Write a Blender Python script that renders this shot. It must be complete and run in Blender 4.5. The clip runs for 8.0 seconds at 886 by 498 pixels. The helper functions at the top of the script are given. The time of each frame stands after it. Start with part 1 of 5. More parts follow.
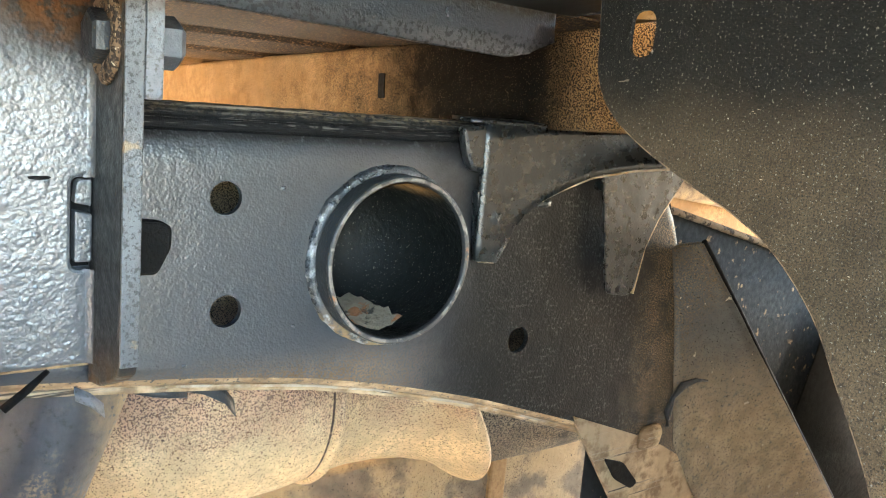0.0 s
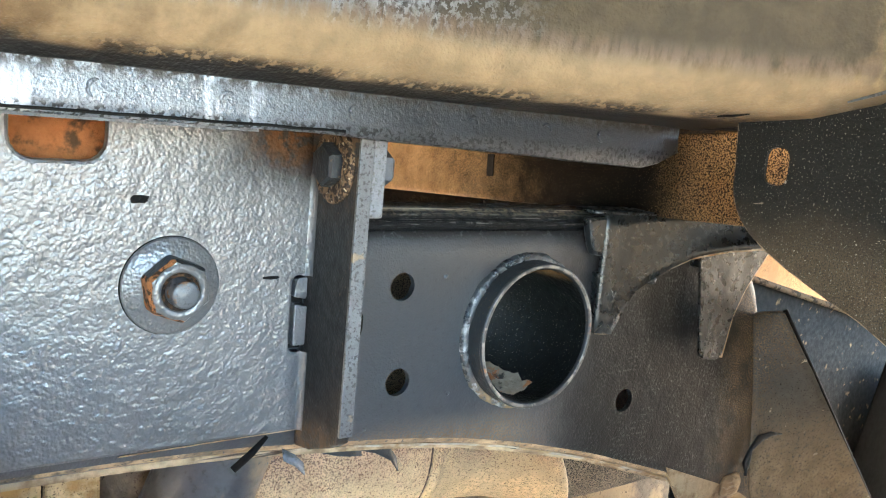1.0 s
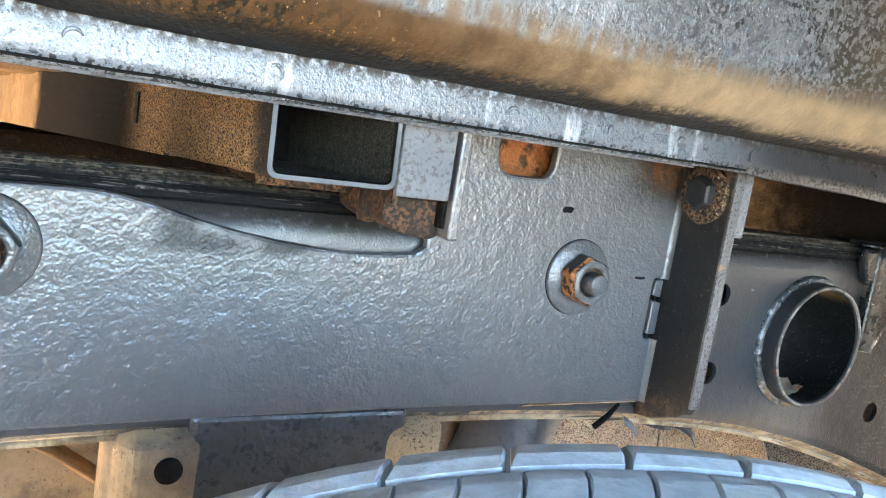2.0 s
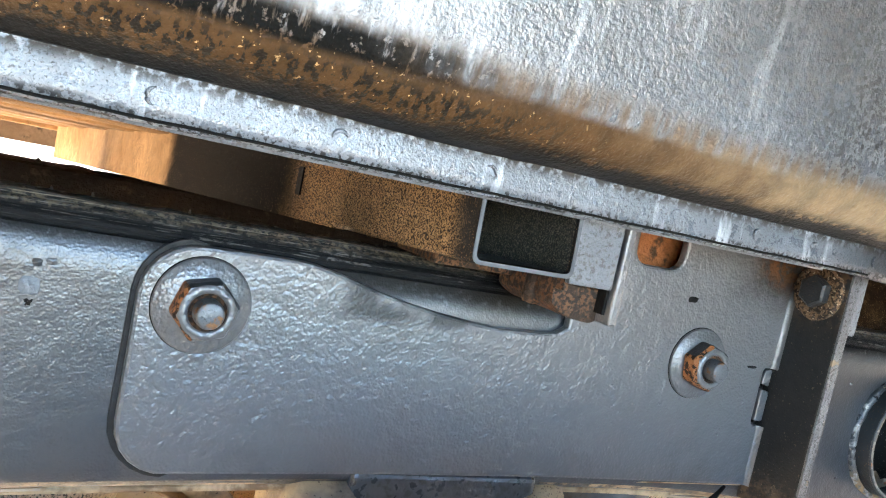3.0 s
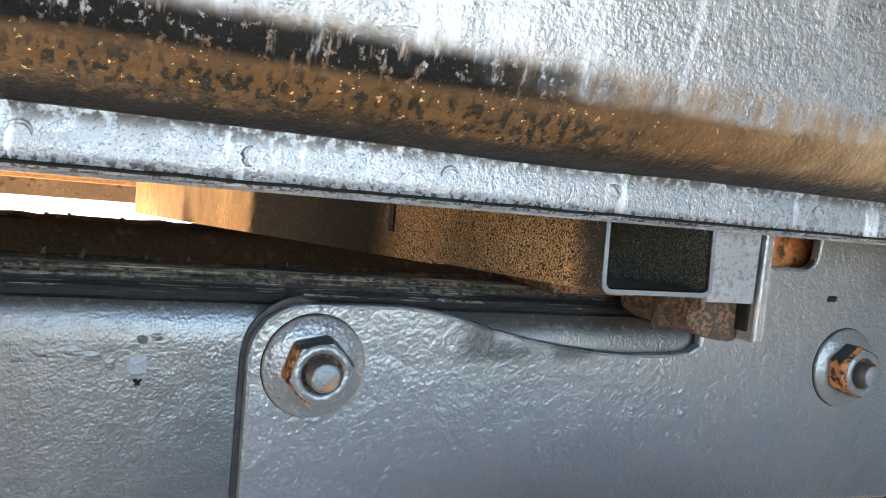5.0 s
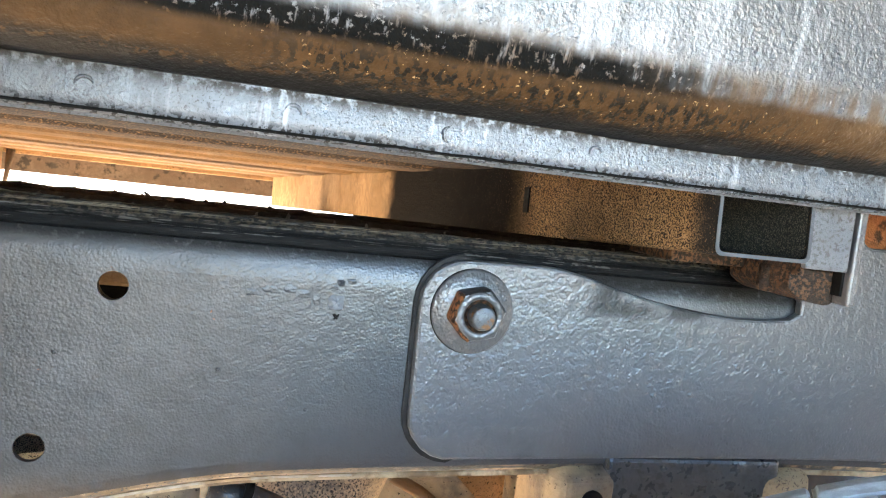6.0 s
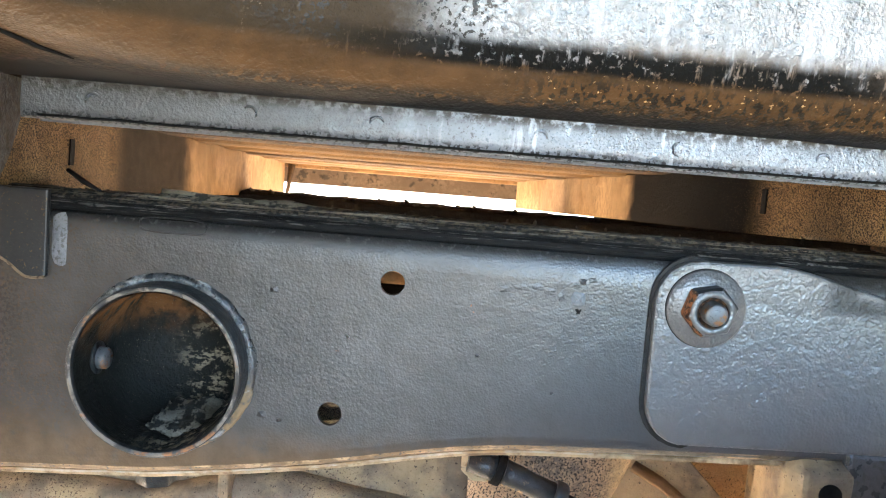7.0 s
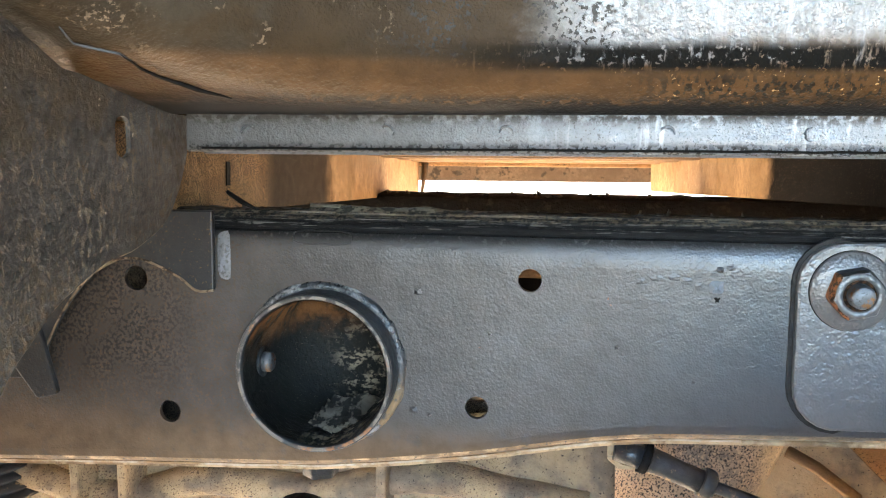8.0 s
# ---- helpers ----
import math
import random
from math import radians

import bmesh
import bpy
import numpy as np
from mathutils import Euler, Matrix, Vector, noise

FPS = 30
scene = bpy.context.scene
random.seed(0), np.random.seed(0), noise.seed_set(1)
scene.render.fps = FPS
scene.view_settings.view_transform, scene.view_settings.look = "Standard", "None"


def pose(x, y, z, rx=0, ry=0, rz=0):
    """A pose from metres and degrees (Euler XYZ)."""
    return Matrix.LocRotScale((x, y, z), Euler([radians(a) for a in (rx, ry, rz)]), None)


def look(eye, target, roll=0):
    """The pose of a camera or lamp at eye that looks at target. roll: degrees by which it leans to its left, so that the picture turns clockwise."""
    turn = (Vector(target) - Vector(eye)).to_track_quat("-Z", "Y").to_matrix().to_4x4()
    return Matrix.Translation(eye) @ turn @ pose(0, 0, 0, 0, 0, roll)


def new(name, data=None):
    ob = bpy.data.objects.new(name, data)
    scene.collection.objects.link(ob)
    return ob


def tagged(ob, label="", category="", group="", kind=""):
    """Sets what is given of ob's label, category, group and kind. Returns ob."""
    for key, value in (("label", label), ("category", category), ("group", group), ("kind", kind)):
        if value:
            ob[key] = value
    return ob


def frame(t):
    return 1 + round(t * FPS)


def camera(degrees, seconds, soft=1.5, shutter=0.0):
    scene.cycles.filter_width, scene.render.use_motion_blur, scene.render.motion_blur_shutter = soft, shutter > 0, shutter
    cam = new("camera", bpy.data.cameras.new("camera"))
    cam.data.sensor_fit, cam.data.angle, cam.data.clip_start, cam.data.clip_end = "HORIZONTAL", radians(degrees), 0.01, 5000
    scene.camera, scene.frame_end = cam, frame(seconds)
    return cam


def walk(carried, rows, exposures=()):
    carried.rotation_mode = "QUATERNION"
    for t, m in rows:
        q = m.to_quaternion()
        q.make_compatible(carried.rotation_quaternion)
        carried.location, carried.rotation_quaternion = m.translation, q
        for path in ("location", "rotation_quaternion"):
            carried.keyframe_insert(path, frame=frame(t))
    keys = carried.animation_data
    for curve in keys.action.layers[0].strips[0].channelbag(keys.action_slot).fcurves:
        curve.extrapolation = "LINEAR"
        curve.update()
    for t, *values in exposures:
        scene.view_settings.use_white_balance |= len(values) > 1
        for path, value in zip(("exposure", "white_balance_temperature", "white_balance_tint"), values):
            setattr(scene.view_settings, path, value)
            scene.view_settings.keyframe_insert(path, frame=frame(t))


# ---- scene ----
cam = camera(55.5, 8.0, soft=1.1)
PATH = [
    (0, (-0.01, -0.396, 0.751), (1.2, 1.159, 0.408), 4.8),
    (0.5, (-0.031, -0.397, 0.759), (1.186, 1.159, 0.444), 5.1),
    (1, (-0.115, -0.4, 0.792), (1.074, 1.181, 0.496), 5.3),
    (1.5, (-0.228, -0.407, 0.793), (0.864, 1.242, 0.494), 6.5),
    (1.7, (-0.272, -0.408, 0.784), (0.765, 1.273, 0.467), 7.2),
    (2.8, (-0.376, -0.422, 0.784), (0.572, 1.33, 0.604), 12.4),
    (3, (-0.399, -0.411, 0.786), (0.536, 1.349, 0.624), 12.4),
    (3.5, (-0.419, -0.374, 0.788), (0.419, 1.435, 0.621), 9.9),
    (4, (-0.418, -0.374, 0.796), (0.37, 1.456, 0.621), 6.0),
    (5.3, (-0.403, -0.373, 0.791), (0.373, 1.463, 0.627), 5.7),
    (5.5, (-0.421, -0.387, 0.792), (0.342, 1.454, 0.629), 5.6),
    (6, (-0.457, -0.448, 0.775), (0.105, 1.464, 0.602), 6.8),
    (6.5, (-0.464, -0.483, 0.77), (-0.258, 1.495, 0.557), 6.0),
    (7, (-0.467, -0.506, 0.783), (-0.464, 1.48, 0.551), 4.7),
    (7.5, (-0.468, -0.52, 0.788), (-0.632, 1.457, 0.537), 2.7),
    (8, (-0.466, -0.525, 0.793), (-0.781, 1.43, 0.518), 0.3),
]
walk(cam, [(t, look(eye, target, roll)) for t, eye, target, roll in PATH], exposures=[(0, 4.75, 6350, 6), (0.8, 4.6, 6150, 7), (1.7, 4.5, 5950, 8), (3.2, 4.25, 5950, 10), (5.5, 4.2, 6050, 10), (6.5, 4.15, 6050, 10), (8, 4.15, 6100, 10)])

# ---------- world, sun, exposure ----------
world = bpy.data.worlds.new("world")
scene.world = world
world.use_nodes = True
wn = world.node_tree.nodes
sky = wn.new("ShaderNodeTexSky")
sky.sky_type, sky.sun_disc = "NISHITA", False
SUN_EL, SUN_AZ = radians(32), radians(12)   # azimuth clockwise from +y
sky.sun_elevation, sky.sun_rotation = SUN_EL, SUN_AZ
wn["Background"].inputs["Strength"].default_value = 0.15
world.node_tree.links.new(sky.outputs[0], wn["Background"].inputs["Color"])
sun = new("sun", bpy.data.lights.new("sun", "SUN"))
sun.data.energy, sun.data.angle, sun.data.color = 5.0, radians(0.5), (1.0, 0.93, 0.82)
sun.matrix_world = look((math.sin(SUN_AZ) * math.cos(SUN_EL) * 9, math.cos(SUN_AZ) * math.cos(SUN_EL) * 9, math.sin(SUN_EL) * 9), (0, 0, 0))


# ---------- materials ----------
def surf(name, base, rough=0.5, metal=0.0, grain=(), layers=(), tone=0.25, spec=0.5):
    """A node material. grain: (kind, scale, metres) bumps; layers: (colour, rough, masks), each mask (kind, scale, low, high)
    or ("grad", axis, from, to); masks of a layer multiply; a fourth value is the layer's own specular level."""
    m = bpy.data.materials.new(name)
    m.use_nodes = True
    nt = m.node_tree
    N, L = nt.nodes, nt.links
    bsdf = N["Principled BSDF"]
    bsdf.inputs["Specular IOR Level"].default_value = spec
    pos = N.new("ShaderNodeNewGeometry").outputs["Position"]

    def ramp(value, a, b):
        r = N.new("ShaderNodeMapRange")
        r.interpolation_type = "SMOOTHSTEP"
        r.inputs["From Min"].default_value, r.inputs["From Max"].default_value = min(a, b), max(a, b)
        r.inputs["To Min"].default_value, r.inputs["To Max"].default_value = (0, 1) if a < b else (1, 0)
        L.new(value, r.inputs["Value"])
        return r.outputs[0]

    def tex(kind, scale):
        if kind == "streak":
            mp = N.new("ShaderNodeMapping")
            mp.inputs["Scale"].default_value = (1, 1, 0.12)
            L.new(pos, mp.inputs[0])
            t = N.new("ShaderNodeTexNoise")
            L.new(mp.outputs[0], t.inputs["Vector"])
        elif kind == "flat":
            mp = N.new("ShaderNodeMapping")
            mp.inputs["Scale"].default_value = (1, 0.4, 1.6)
            L.new(pos, mp.inputs[0])
            t = N.new("ShaderNodeTexNoise")
            L.new(mp.outputs[0], t.inputs["Vector"])
        elif kind == "lines":
            mp = N.new("ShaderNodeMapping")
            mp.inputs["Scale"].default_value = (0.03, 1, 1)
            L.new(pos, mp.inputs[0])
            t = N.new("ShaderNodeTexNoise")
            L.new(mp.outputs[0], t.inputs["Vector"])
        elif kind == "pimple":
            t = N.new("ShaderNodeTexVoronoi")
            t.feature = "SMOOTH_F1"
            t.inputs["Smoothness"].default_value = 0.5
            L.new(pos, t.inputs["Vector"])
            t.inputs["Scale"].default_value = scale
            return t.outputs["Distance"]
        else:
            t = N.new("ShaderNodeTexNoise")
            L.new(pos, t.inputs["Vector"])
        t.inputs["Scale"].default_value = scale
        t.inputs["Detail"].default_value = 2 if kind == "soft" else 5
        t.inputs["Roughness"].default_value = 0.5 if kind == "soft" else 0.6
        return t.outputs[0]

    def mask(masks):
        out = None
        for k in masks:
            if k[0] == "grad":
                sep = N.new("ShaderNodeSeparateXYZ")
                wob = N.new("ShaderNodeTexNoise")
                wob.inputs["Scale"].default_value = 30
                wob.inputs["Detail"].default_value = 6
                wob.inputs["Roughness"].default_value = 0.72
                L.new(pos, wob.inputs["Vector"])
                L.new(pos, sep.inputs[0])
                add = N.new("ShaderNodeMath")
                add.operation = "MULTIPLY_ADD"
                L.new(wob.outputs[0], add.inputs[0])
                add.inputs[1].default_value = abs(k[3] - k[2]) * 0.9
                L.new(sep.outputs["XYZ".index(k[1])], add.inputs[2])
                off = abs(k[3] - k[2]) * 0.45
                v = ramp(add.outputs[0], k[2] + off, k[3] + off)
            else:
                v = ramp(tex(k[0], k[1]), k[2], k[3])
            if out is None:
                out = v
            else:
                mul = N.new("ShaderNodeMath")
                mul.operation = "MULTIPLY"
                L.new(out, mul.inputs[0]), L.new(v, mul.inputs[1])
                out = mul.outputs[0]
        return out

    def mix(fac, a, b, kind="RGBA"):
        x = N.new("ShaderNodeMix")
        x.data_type = kind
        n = {"RGBA": (6, 7, 2), "FLOAT": (2, 3, 0)}[kind]
        L.new(fac, x.inputs[0])
        for socket, value in ((n[0], a), (n[1], b)):
            if hasattr(value, "is_linked"):
                L.new(value, x.inputs[socket])
            else:
                x.inputs[socket].default_value = (*value, 1) if kind == "RGBA" else value
        return x.outputs[n[2]]

    big = tex("rough", 14)
    fine = tex("rough", 160)
    colour = mix(ramp(big, 0.3, 0.7), [c * (1 - tone) for c in base], [min(1, c * (1 + tone)) for c in base])
    colour = mix(ramp(fine, 0.35, 0.75), colour, [c * (1 - tone * 0.8) for c in base])
    r = mix(ramp(fine, 0.3, 0.7), max(0.05, rough - 0.35 * tone), min(1.0, rough + 0.4 * tone), "FLOAT")
    gloss, shine = spec, metal
    for lay, lay_rough, masks, *own in layers:
        k = mask(masks)
        lay_colour = mix(ramp(tex("rough", 60), 0.3, 0.7), [c * 0.8 for c in lay], [min(1, c * 1.2) for c in lay])
        colour = mix(k, colour, lay_colour)
        r = mix(k, r, lay_rough, "FLOAT")
        dusty = lay_rough >= 0.6
        gloss = mix(k, gloss, own[0] if own else min(spec, 0.2) if dusty else spec, "FLOAT")
        shine = mix(k, shine, 0.0 if dusty or own else metal, "FLOAT")
    L.new(colour, bsdf.inputs["Base Color"])
    L.new(r, bsdf.inputs["Roughness"])
    if layers:
        L.new(gloss, bsdf.inputs["Specular IOR Level"])
        L.new(shine, bsdf.inputs["Metallic"])
    else:
        bsdf.inputs["Metallic"].default_value = metal
    normal = None
    for kind, scale, metres in grain:
        b = N.new("ShaderNodeBump")
        b.inputs["Strength"].default_value = 1.0
        b.inputs["Distance"].default_value = metres
        L.new(tex(kind, scale), b.inputs["Height"])
        if normal is not None:
            L.new(normal, b.inputs["Normal"])
        normal = b.outputs[0]
    if normal is not None:
        L.new(normal, bsdf.inputs["Normal"])
    return m


DUST, TAN, RUST = (0.36, 0.24, 0.13), (0.52, 0.36, 0.2), (0.3, 0.1, 0.025)
GRIT = (0.13, 0.088, 0.05)
PEEL = (("pimple", 720, -0.00015), ("soft", 1000, 0.00009), ("soft", 380, 0.00019), ("soft", 70, 0.0006))
chassis_paint = surf("black_chassis_paint", (0.037, 0.0395, 0.044), 0.32, grain=PEEL, spec=0.88, tone=0.12, layers=(
    ((0.026, 0.026, 0.027), 0.36, (("rough", 320, 0.58, 0.72),), 0.8),
    # near-black and duller towards the +x end
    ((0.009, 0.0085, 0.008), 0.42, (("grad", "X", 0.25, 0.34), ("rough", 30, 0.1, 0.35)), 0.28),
    ((0.05, 0.037, 0.026), 0.7, (("grad", "X", 0.36, 0.5), ("rough", 40, 0.52, 0.66), ("rough", 900, 0.57, 0.62))),
    ((0.07, 0.054, 0.037), 0.8, (("grad", "X", 0.26, 0.36), ("rough", 1200, 0.63, 0.67))),
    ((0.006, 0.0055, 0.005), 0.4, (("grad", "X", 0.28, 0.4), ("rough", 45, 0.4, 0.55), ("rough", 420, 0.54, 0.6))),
    ((0.3, 0.21, 0.12), 0.85, (("grad", "X", 0.475, 0.525), ("rough", 1000, 0.5, 0.57), ("rough", 30, 0.25, 0.5))),
    ((0.038, 0.033, 0.03), 0.42, (("grad", "X", -0.34, -0.48), ("rough", 9, 0.2, 0.5)), 0.65),
    ((0.045, 0.034, 0.027), 0.5, (("grad", "X", -0.64, -0.76),), 0.6),
    ((0.095, 0.07, 0.05), 0.7, (("grad", "X", -0.6, -0.74), ("rough", 420, 0.52, 0.6))),
    ((0.008, 0.007, 0.006), 0.4, (("grad", "X", -0.7, -0.76), ("grad", "Z", 0.60, 0.65), ("rough", 400, 0.5, 0.53), ("rough", 30, 0.36, 0.48)), 0.5),
    ((0.13, 0.085, 0.05), 0.7, (("grad", "X", -0.33, -0.42), ("grad", "Z", 0.612, 0.577), ("rough", 70, 0.2, 0.5))),
    ((0.16, 0.11, 0.068), 0.7, (("grad", "X", 0.05, 0.12), ("grad", "X", 0.32, 0.22), ("grad", "Z", 0.616, 0.592), ("rough", 700, 0.4, 0.56))),
    # darker towards the top corner, most of all over the bracket's dip
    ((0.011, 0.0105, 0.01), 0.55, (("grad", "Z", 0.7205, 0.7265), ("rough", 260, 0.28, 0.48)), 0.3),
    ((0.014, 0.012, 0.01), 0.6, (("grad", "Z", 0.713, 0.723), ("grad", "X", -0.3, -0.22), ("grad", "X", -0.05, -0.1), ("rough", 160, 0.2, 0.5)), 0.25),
    (RUST, 0.8, (("rough", 60, 0.7, 0.76), ("rough", 400, 0.5, 0.6)))))
plate_paint = surf("lumpy_bracket_paint", (0.098, 0.096, 0.096), 0.32, grain=(("pimple", 560, -0.00028), ("soft", 900, 0.00014), ("soft", 260, 0.00047), ("soft", 90, 0.0011)), spec=1.0, tone=0.08, layers=(
    ((0.085, 0.085, 0.085), 0.34, (("soft", 14, 0.45, 0.75),), 1.0),
    ((0.016, 0.012, 0.009), 0.6, (("grad", "X", 0.02, 0.075), ("grad", "Z", 0.735, 0.77), ("rough", 90, 0.15, 0.4)), 0.25),
    ((0.09, 0.04, 0.016), 0.8, (("grad", "X", 0.04, 0.08), ("grad", "Z", 0.755, 0.78), ("rough", 150, 0.4, 0.55)), 0.1),
    ((0.024, 0.023, 0.022), 0.5, (("grad", "X", -0.245, -0.225), ("grad", "X", -0.135, -0.155), ("grad", "Z", 0.7005, 0.709), ("soft", 26, 0.36, 0.48)), 0.6)))
edge_dust = surf("dust_caked_edge", (0.5, 0.36, 0.21), 0.85, grain=(("rough", 300, 0.0012),), layers=(
    ((0.24, 0.16, 0.09), 0.8, (("rough", 40, 0.45, 0.6),)),
    ((0.54, 0.42, 0.29), 0.85, (("lines", 300, 0.56, 0.68),)),
    ((0.09, 0.07, 0.05), 0.7, (("lines", 300, 0.6, 0.68),))))
# the near-black base also paints in the shaded groove under the lips
corner_grime_shade = surf("streaked_rail_corner", (0.006, 0.006, 0.0063), 0.55, spec=0.15, grain=(("lines", 900, 0.0008), ("rough", 400, 0.0006)), layers=(
    ((0.1, 0.095, 0.085), 0.6, (("grad", "Z", 0.7295, 0.732), ("lines", 800, 0.55, 0.6), ("rough", 130, 0.42, 0.55))),
    ((0.085, 0.07, 0.05), 0.8, (("grad", "Z", 0.7345, 0.7385), ("rough", 300, 0.46, 0.58))),
    ((0.24, 0.2, 0.15), 0.85, (("grad", "Z", 0.737, 0.7405), ("lines", 500, 0.55, 0.62)))))
top_grime = surf("layered_road_grime", (0.06, 0.05, 0.036), 0.85, spec=0.2, grain=(("rough", 400, 0.0012), ("rough", 60, 0.002)), layers=(
    ((0.03, 0.03, 0.03), 0.5, (("rough", 50, 0.5, 0.62),)), ((0.3, 0.26, 0.2), 0.9, (("rough", 130, 0.58, 0.68),))))
sill_paint = surf("stone_guard_paint", (0.15, 0.167, 0.19), 0.3, metal=0.12, grain=(("soft", 1000, 0.0003), ("soft", 380, 0.0004), ("streak", 200, 0.0002)), spec=1.0, tone=0.2, layers=(
    ((0.025, 0.027, 0.03), 0.4, (("rough", 800, 0.56, 0.62), ("rough", 40, 0.3, 0.55))),
    # pale streaks paint in glints of the sky
    ((0.46, 0.49, 0.53), 0.4, (("streak", 60, 0.58, 0.7),)),
    # darker towards the +x end
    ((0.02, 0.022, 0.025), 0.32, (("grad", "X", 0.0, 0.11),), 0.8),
    # duller towards -x, painting in the darker reflection there
    ((0.04, 0.038, 0.036), 0.45, (("grad", "X", -0.36, -0.6), ("rough", 40, 0.15, 0.45)), 0.9),
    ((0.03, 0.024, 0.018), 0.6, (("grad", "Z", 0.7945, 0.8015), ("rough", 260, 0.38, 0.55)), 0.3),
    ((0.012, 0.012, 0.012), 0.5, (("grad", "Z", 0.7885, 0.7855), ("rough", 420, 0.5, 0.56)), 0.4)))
panel_paint = surf("stone_chipped_underseal", (0.19, 0.203, 0.222), 0.26, metal=0.2, grain=(("soft", 700, 0.0004), ("soft", 330, 0.0007), ("rough", 60, 0.0006)), spec=1.0, tone=0.2, layers=(
    # pale streaks paint in the panel's sky highlights
    ((0.34, 0.36, 0.39), 0.3, (("streak", 70, 0.52, 0.66), ("grad", "X", -0.02, -0.12)), 1.0),
    ((0.03, 0.03, 0.03), 0.4, (("grad", "X", -0.3, -0.1), ("rough", 420, 0.57, 0.61), ("rough", 40, 0.35, 0.6))),
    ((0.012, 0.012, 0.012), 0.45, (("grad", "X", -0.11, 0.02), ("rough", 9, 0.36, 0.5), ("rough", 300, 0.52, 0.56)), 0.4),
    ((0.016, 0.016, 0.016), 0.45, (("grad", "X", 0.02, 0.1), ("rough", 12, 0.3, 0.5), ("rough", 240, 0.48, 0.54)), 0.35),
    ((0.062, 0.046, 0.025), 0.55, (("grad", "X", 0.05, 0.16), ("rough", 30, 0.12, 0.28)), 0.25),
    ((0.6, 0.43, 0.23), 0.7, (("grad", "X", 0.268, 0.288),)),
    ((0.042, 0.028, 0.0145), 0.45, (("grad", "X", -0.455, -0.5), ("rough", 25, 0.18, 0.32)), 0.15),
    ((0.045, 0.036, 0.024), 0.45, (("grad", "X", -0.56, -0.6), ("rough", 18, 0.45, 0.6)), 0.2),
    ((0.2, 0.15, 0.1), 0.6, (("grad", "X", -0.46, -0.5), ("rough", 40, 0.54, 0.66), ("rough", 420, 0.55, 0.6)), 0.3),
    ((0.008, 0.007, 0.006), 0.4, (("grad", "X", -0.425, -0.455), ("grad", "X", -0.57, -0.53), ("grad", "Z", 0.822, 0.832), ("rough", 330, 0.54, 0.57), ("rough", 26, 0.4, 0.52)), 0.5),
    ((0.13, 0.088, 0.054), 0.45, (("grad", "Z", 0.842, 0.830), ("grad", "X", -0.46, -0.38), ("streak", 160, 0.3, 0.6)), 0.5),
    # brown by height: dust on the roll, and the ground's reflection painted in
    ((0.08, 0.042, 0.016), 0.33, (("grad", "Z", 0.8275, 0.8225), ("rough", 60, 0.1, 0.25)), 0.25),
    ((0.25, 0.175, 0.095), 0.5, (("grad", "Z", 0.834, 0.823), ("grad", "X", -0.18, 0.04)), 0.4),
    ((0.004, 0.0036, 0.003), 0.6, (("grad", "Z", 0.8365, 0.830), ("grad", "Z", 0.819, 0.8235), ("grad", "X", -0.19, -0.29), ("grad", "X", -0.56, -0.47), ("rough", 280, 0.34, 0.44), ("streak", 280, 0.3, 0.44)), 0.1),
    # golden flecks paint in small glints on the roll
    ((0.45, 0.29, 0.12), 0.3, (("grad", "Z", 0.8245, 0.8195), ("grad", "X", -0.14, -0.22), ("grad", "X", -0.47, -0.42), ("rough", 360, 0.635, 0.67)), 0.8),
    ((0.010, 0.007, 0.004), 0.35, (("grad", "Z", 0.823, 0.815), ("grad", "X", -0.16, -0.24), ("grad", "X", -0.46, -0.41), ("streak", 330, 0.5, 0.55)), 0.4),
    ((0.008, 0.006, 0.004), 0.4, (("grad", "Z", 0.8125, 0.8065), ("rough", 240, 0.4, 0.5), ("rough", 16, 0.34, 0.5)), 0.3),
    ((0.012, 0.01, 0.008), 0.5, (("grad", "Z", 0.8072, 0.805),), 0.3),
    ((0.34, 0.25, 0.15), 0.7, (("grad", "X", -0.682, -0.69),))))
tan_dust = surf("orange_dust_on_steel", (0.36, 0.215, 0.095), 0.85, grain=(("rough", 260, 0.001),), layers=(
    ((0.025, 0.018, 0.012), 0.7, (("rough", 700, 0.56, 0.62), ("rough", 16, 0.42, 0.62))),))
speckle_tan = surf("pale_tan_dust", (0.66, 0.47, 0.24), 0.8, grain=(("rough", 260, 0.001),), layers=(
    ((0.05, 0.032, 0.02), 0.7, (("rough", 700, 0.57, 0.62),)), ((0.4, 0.24, 0.09), 0.8, (("rough", 30, 0.45, 0.6),))))
speckle_dust = surf("speckled_tan_dust", (0.36, 0.25, 0.15), 0.85, grain=(("rough", 300, 0.0008),), layers=(
    ((0.02, 0.016, 0.012), 0.6, (("rough", 1300, 0.49, 0.56),)),
    ((0.03, 0.025, 0.02), 0.7, (("rough", 9, 0.54, 0.68),))))
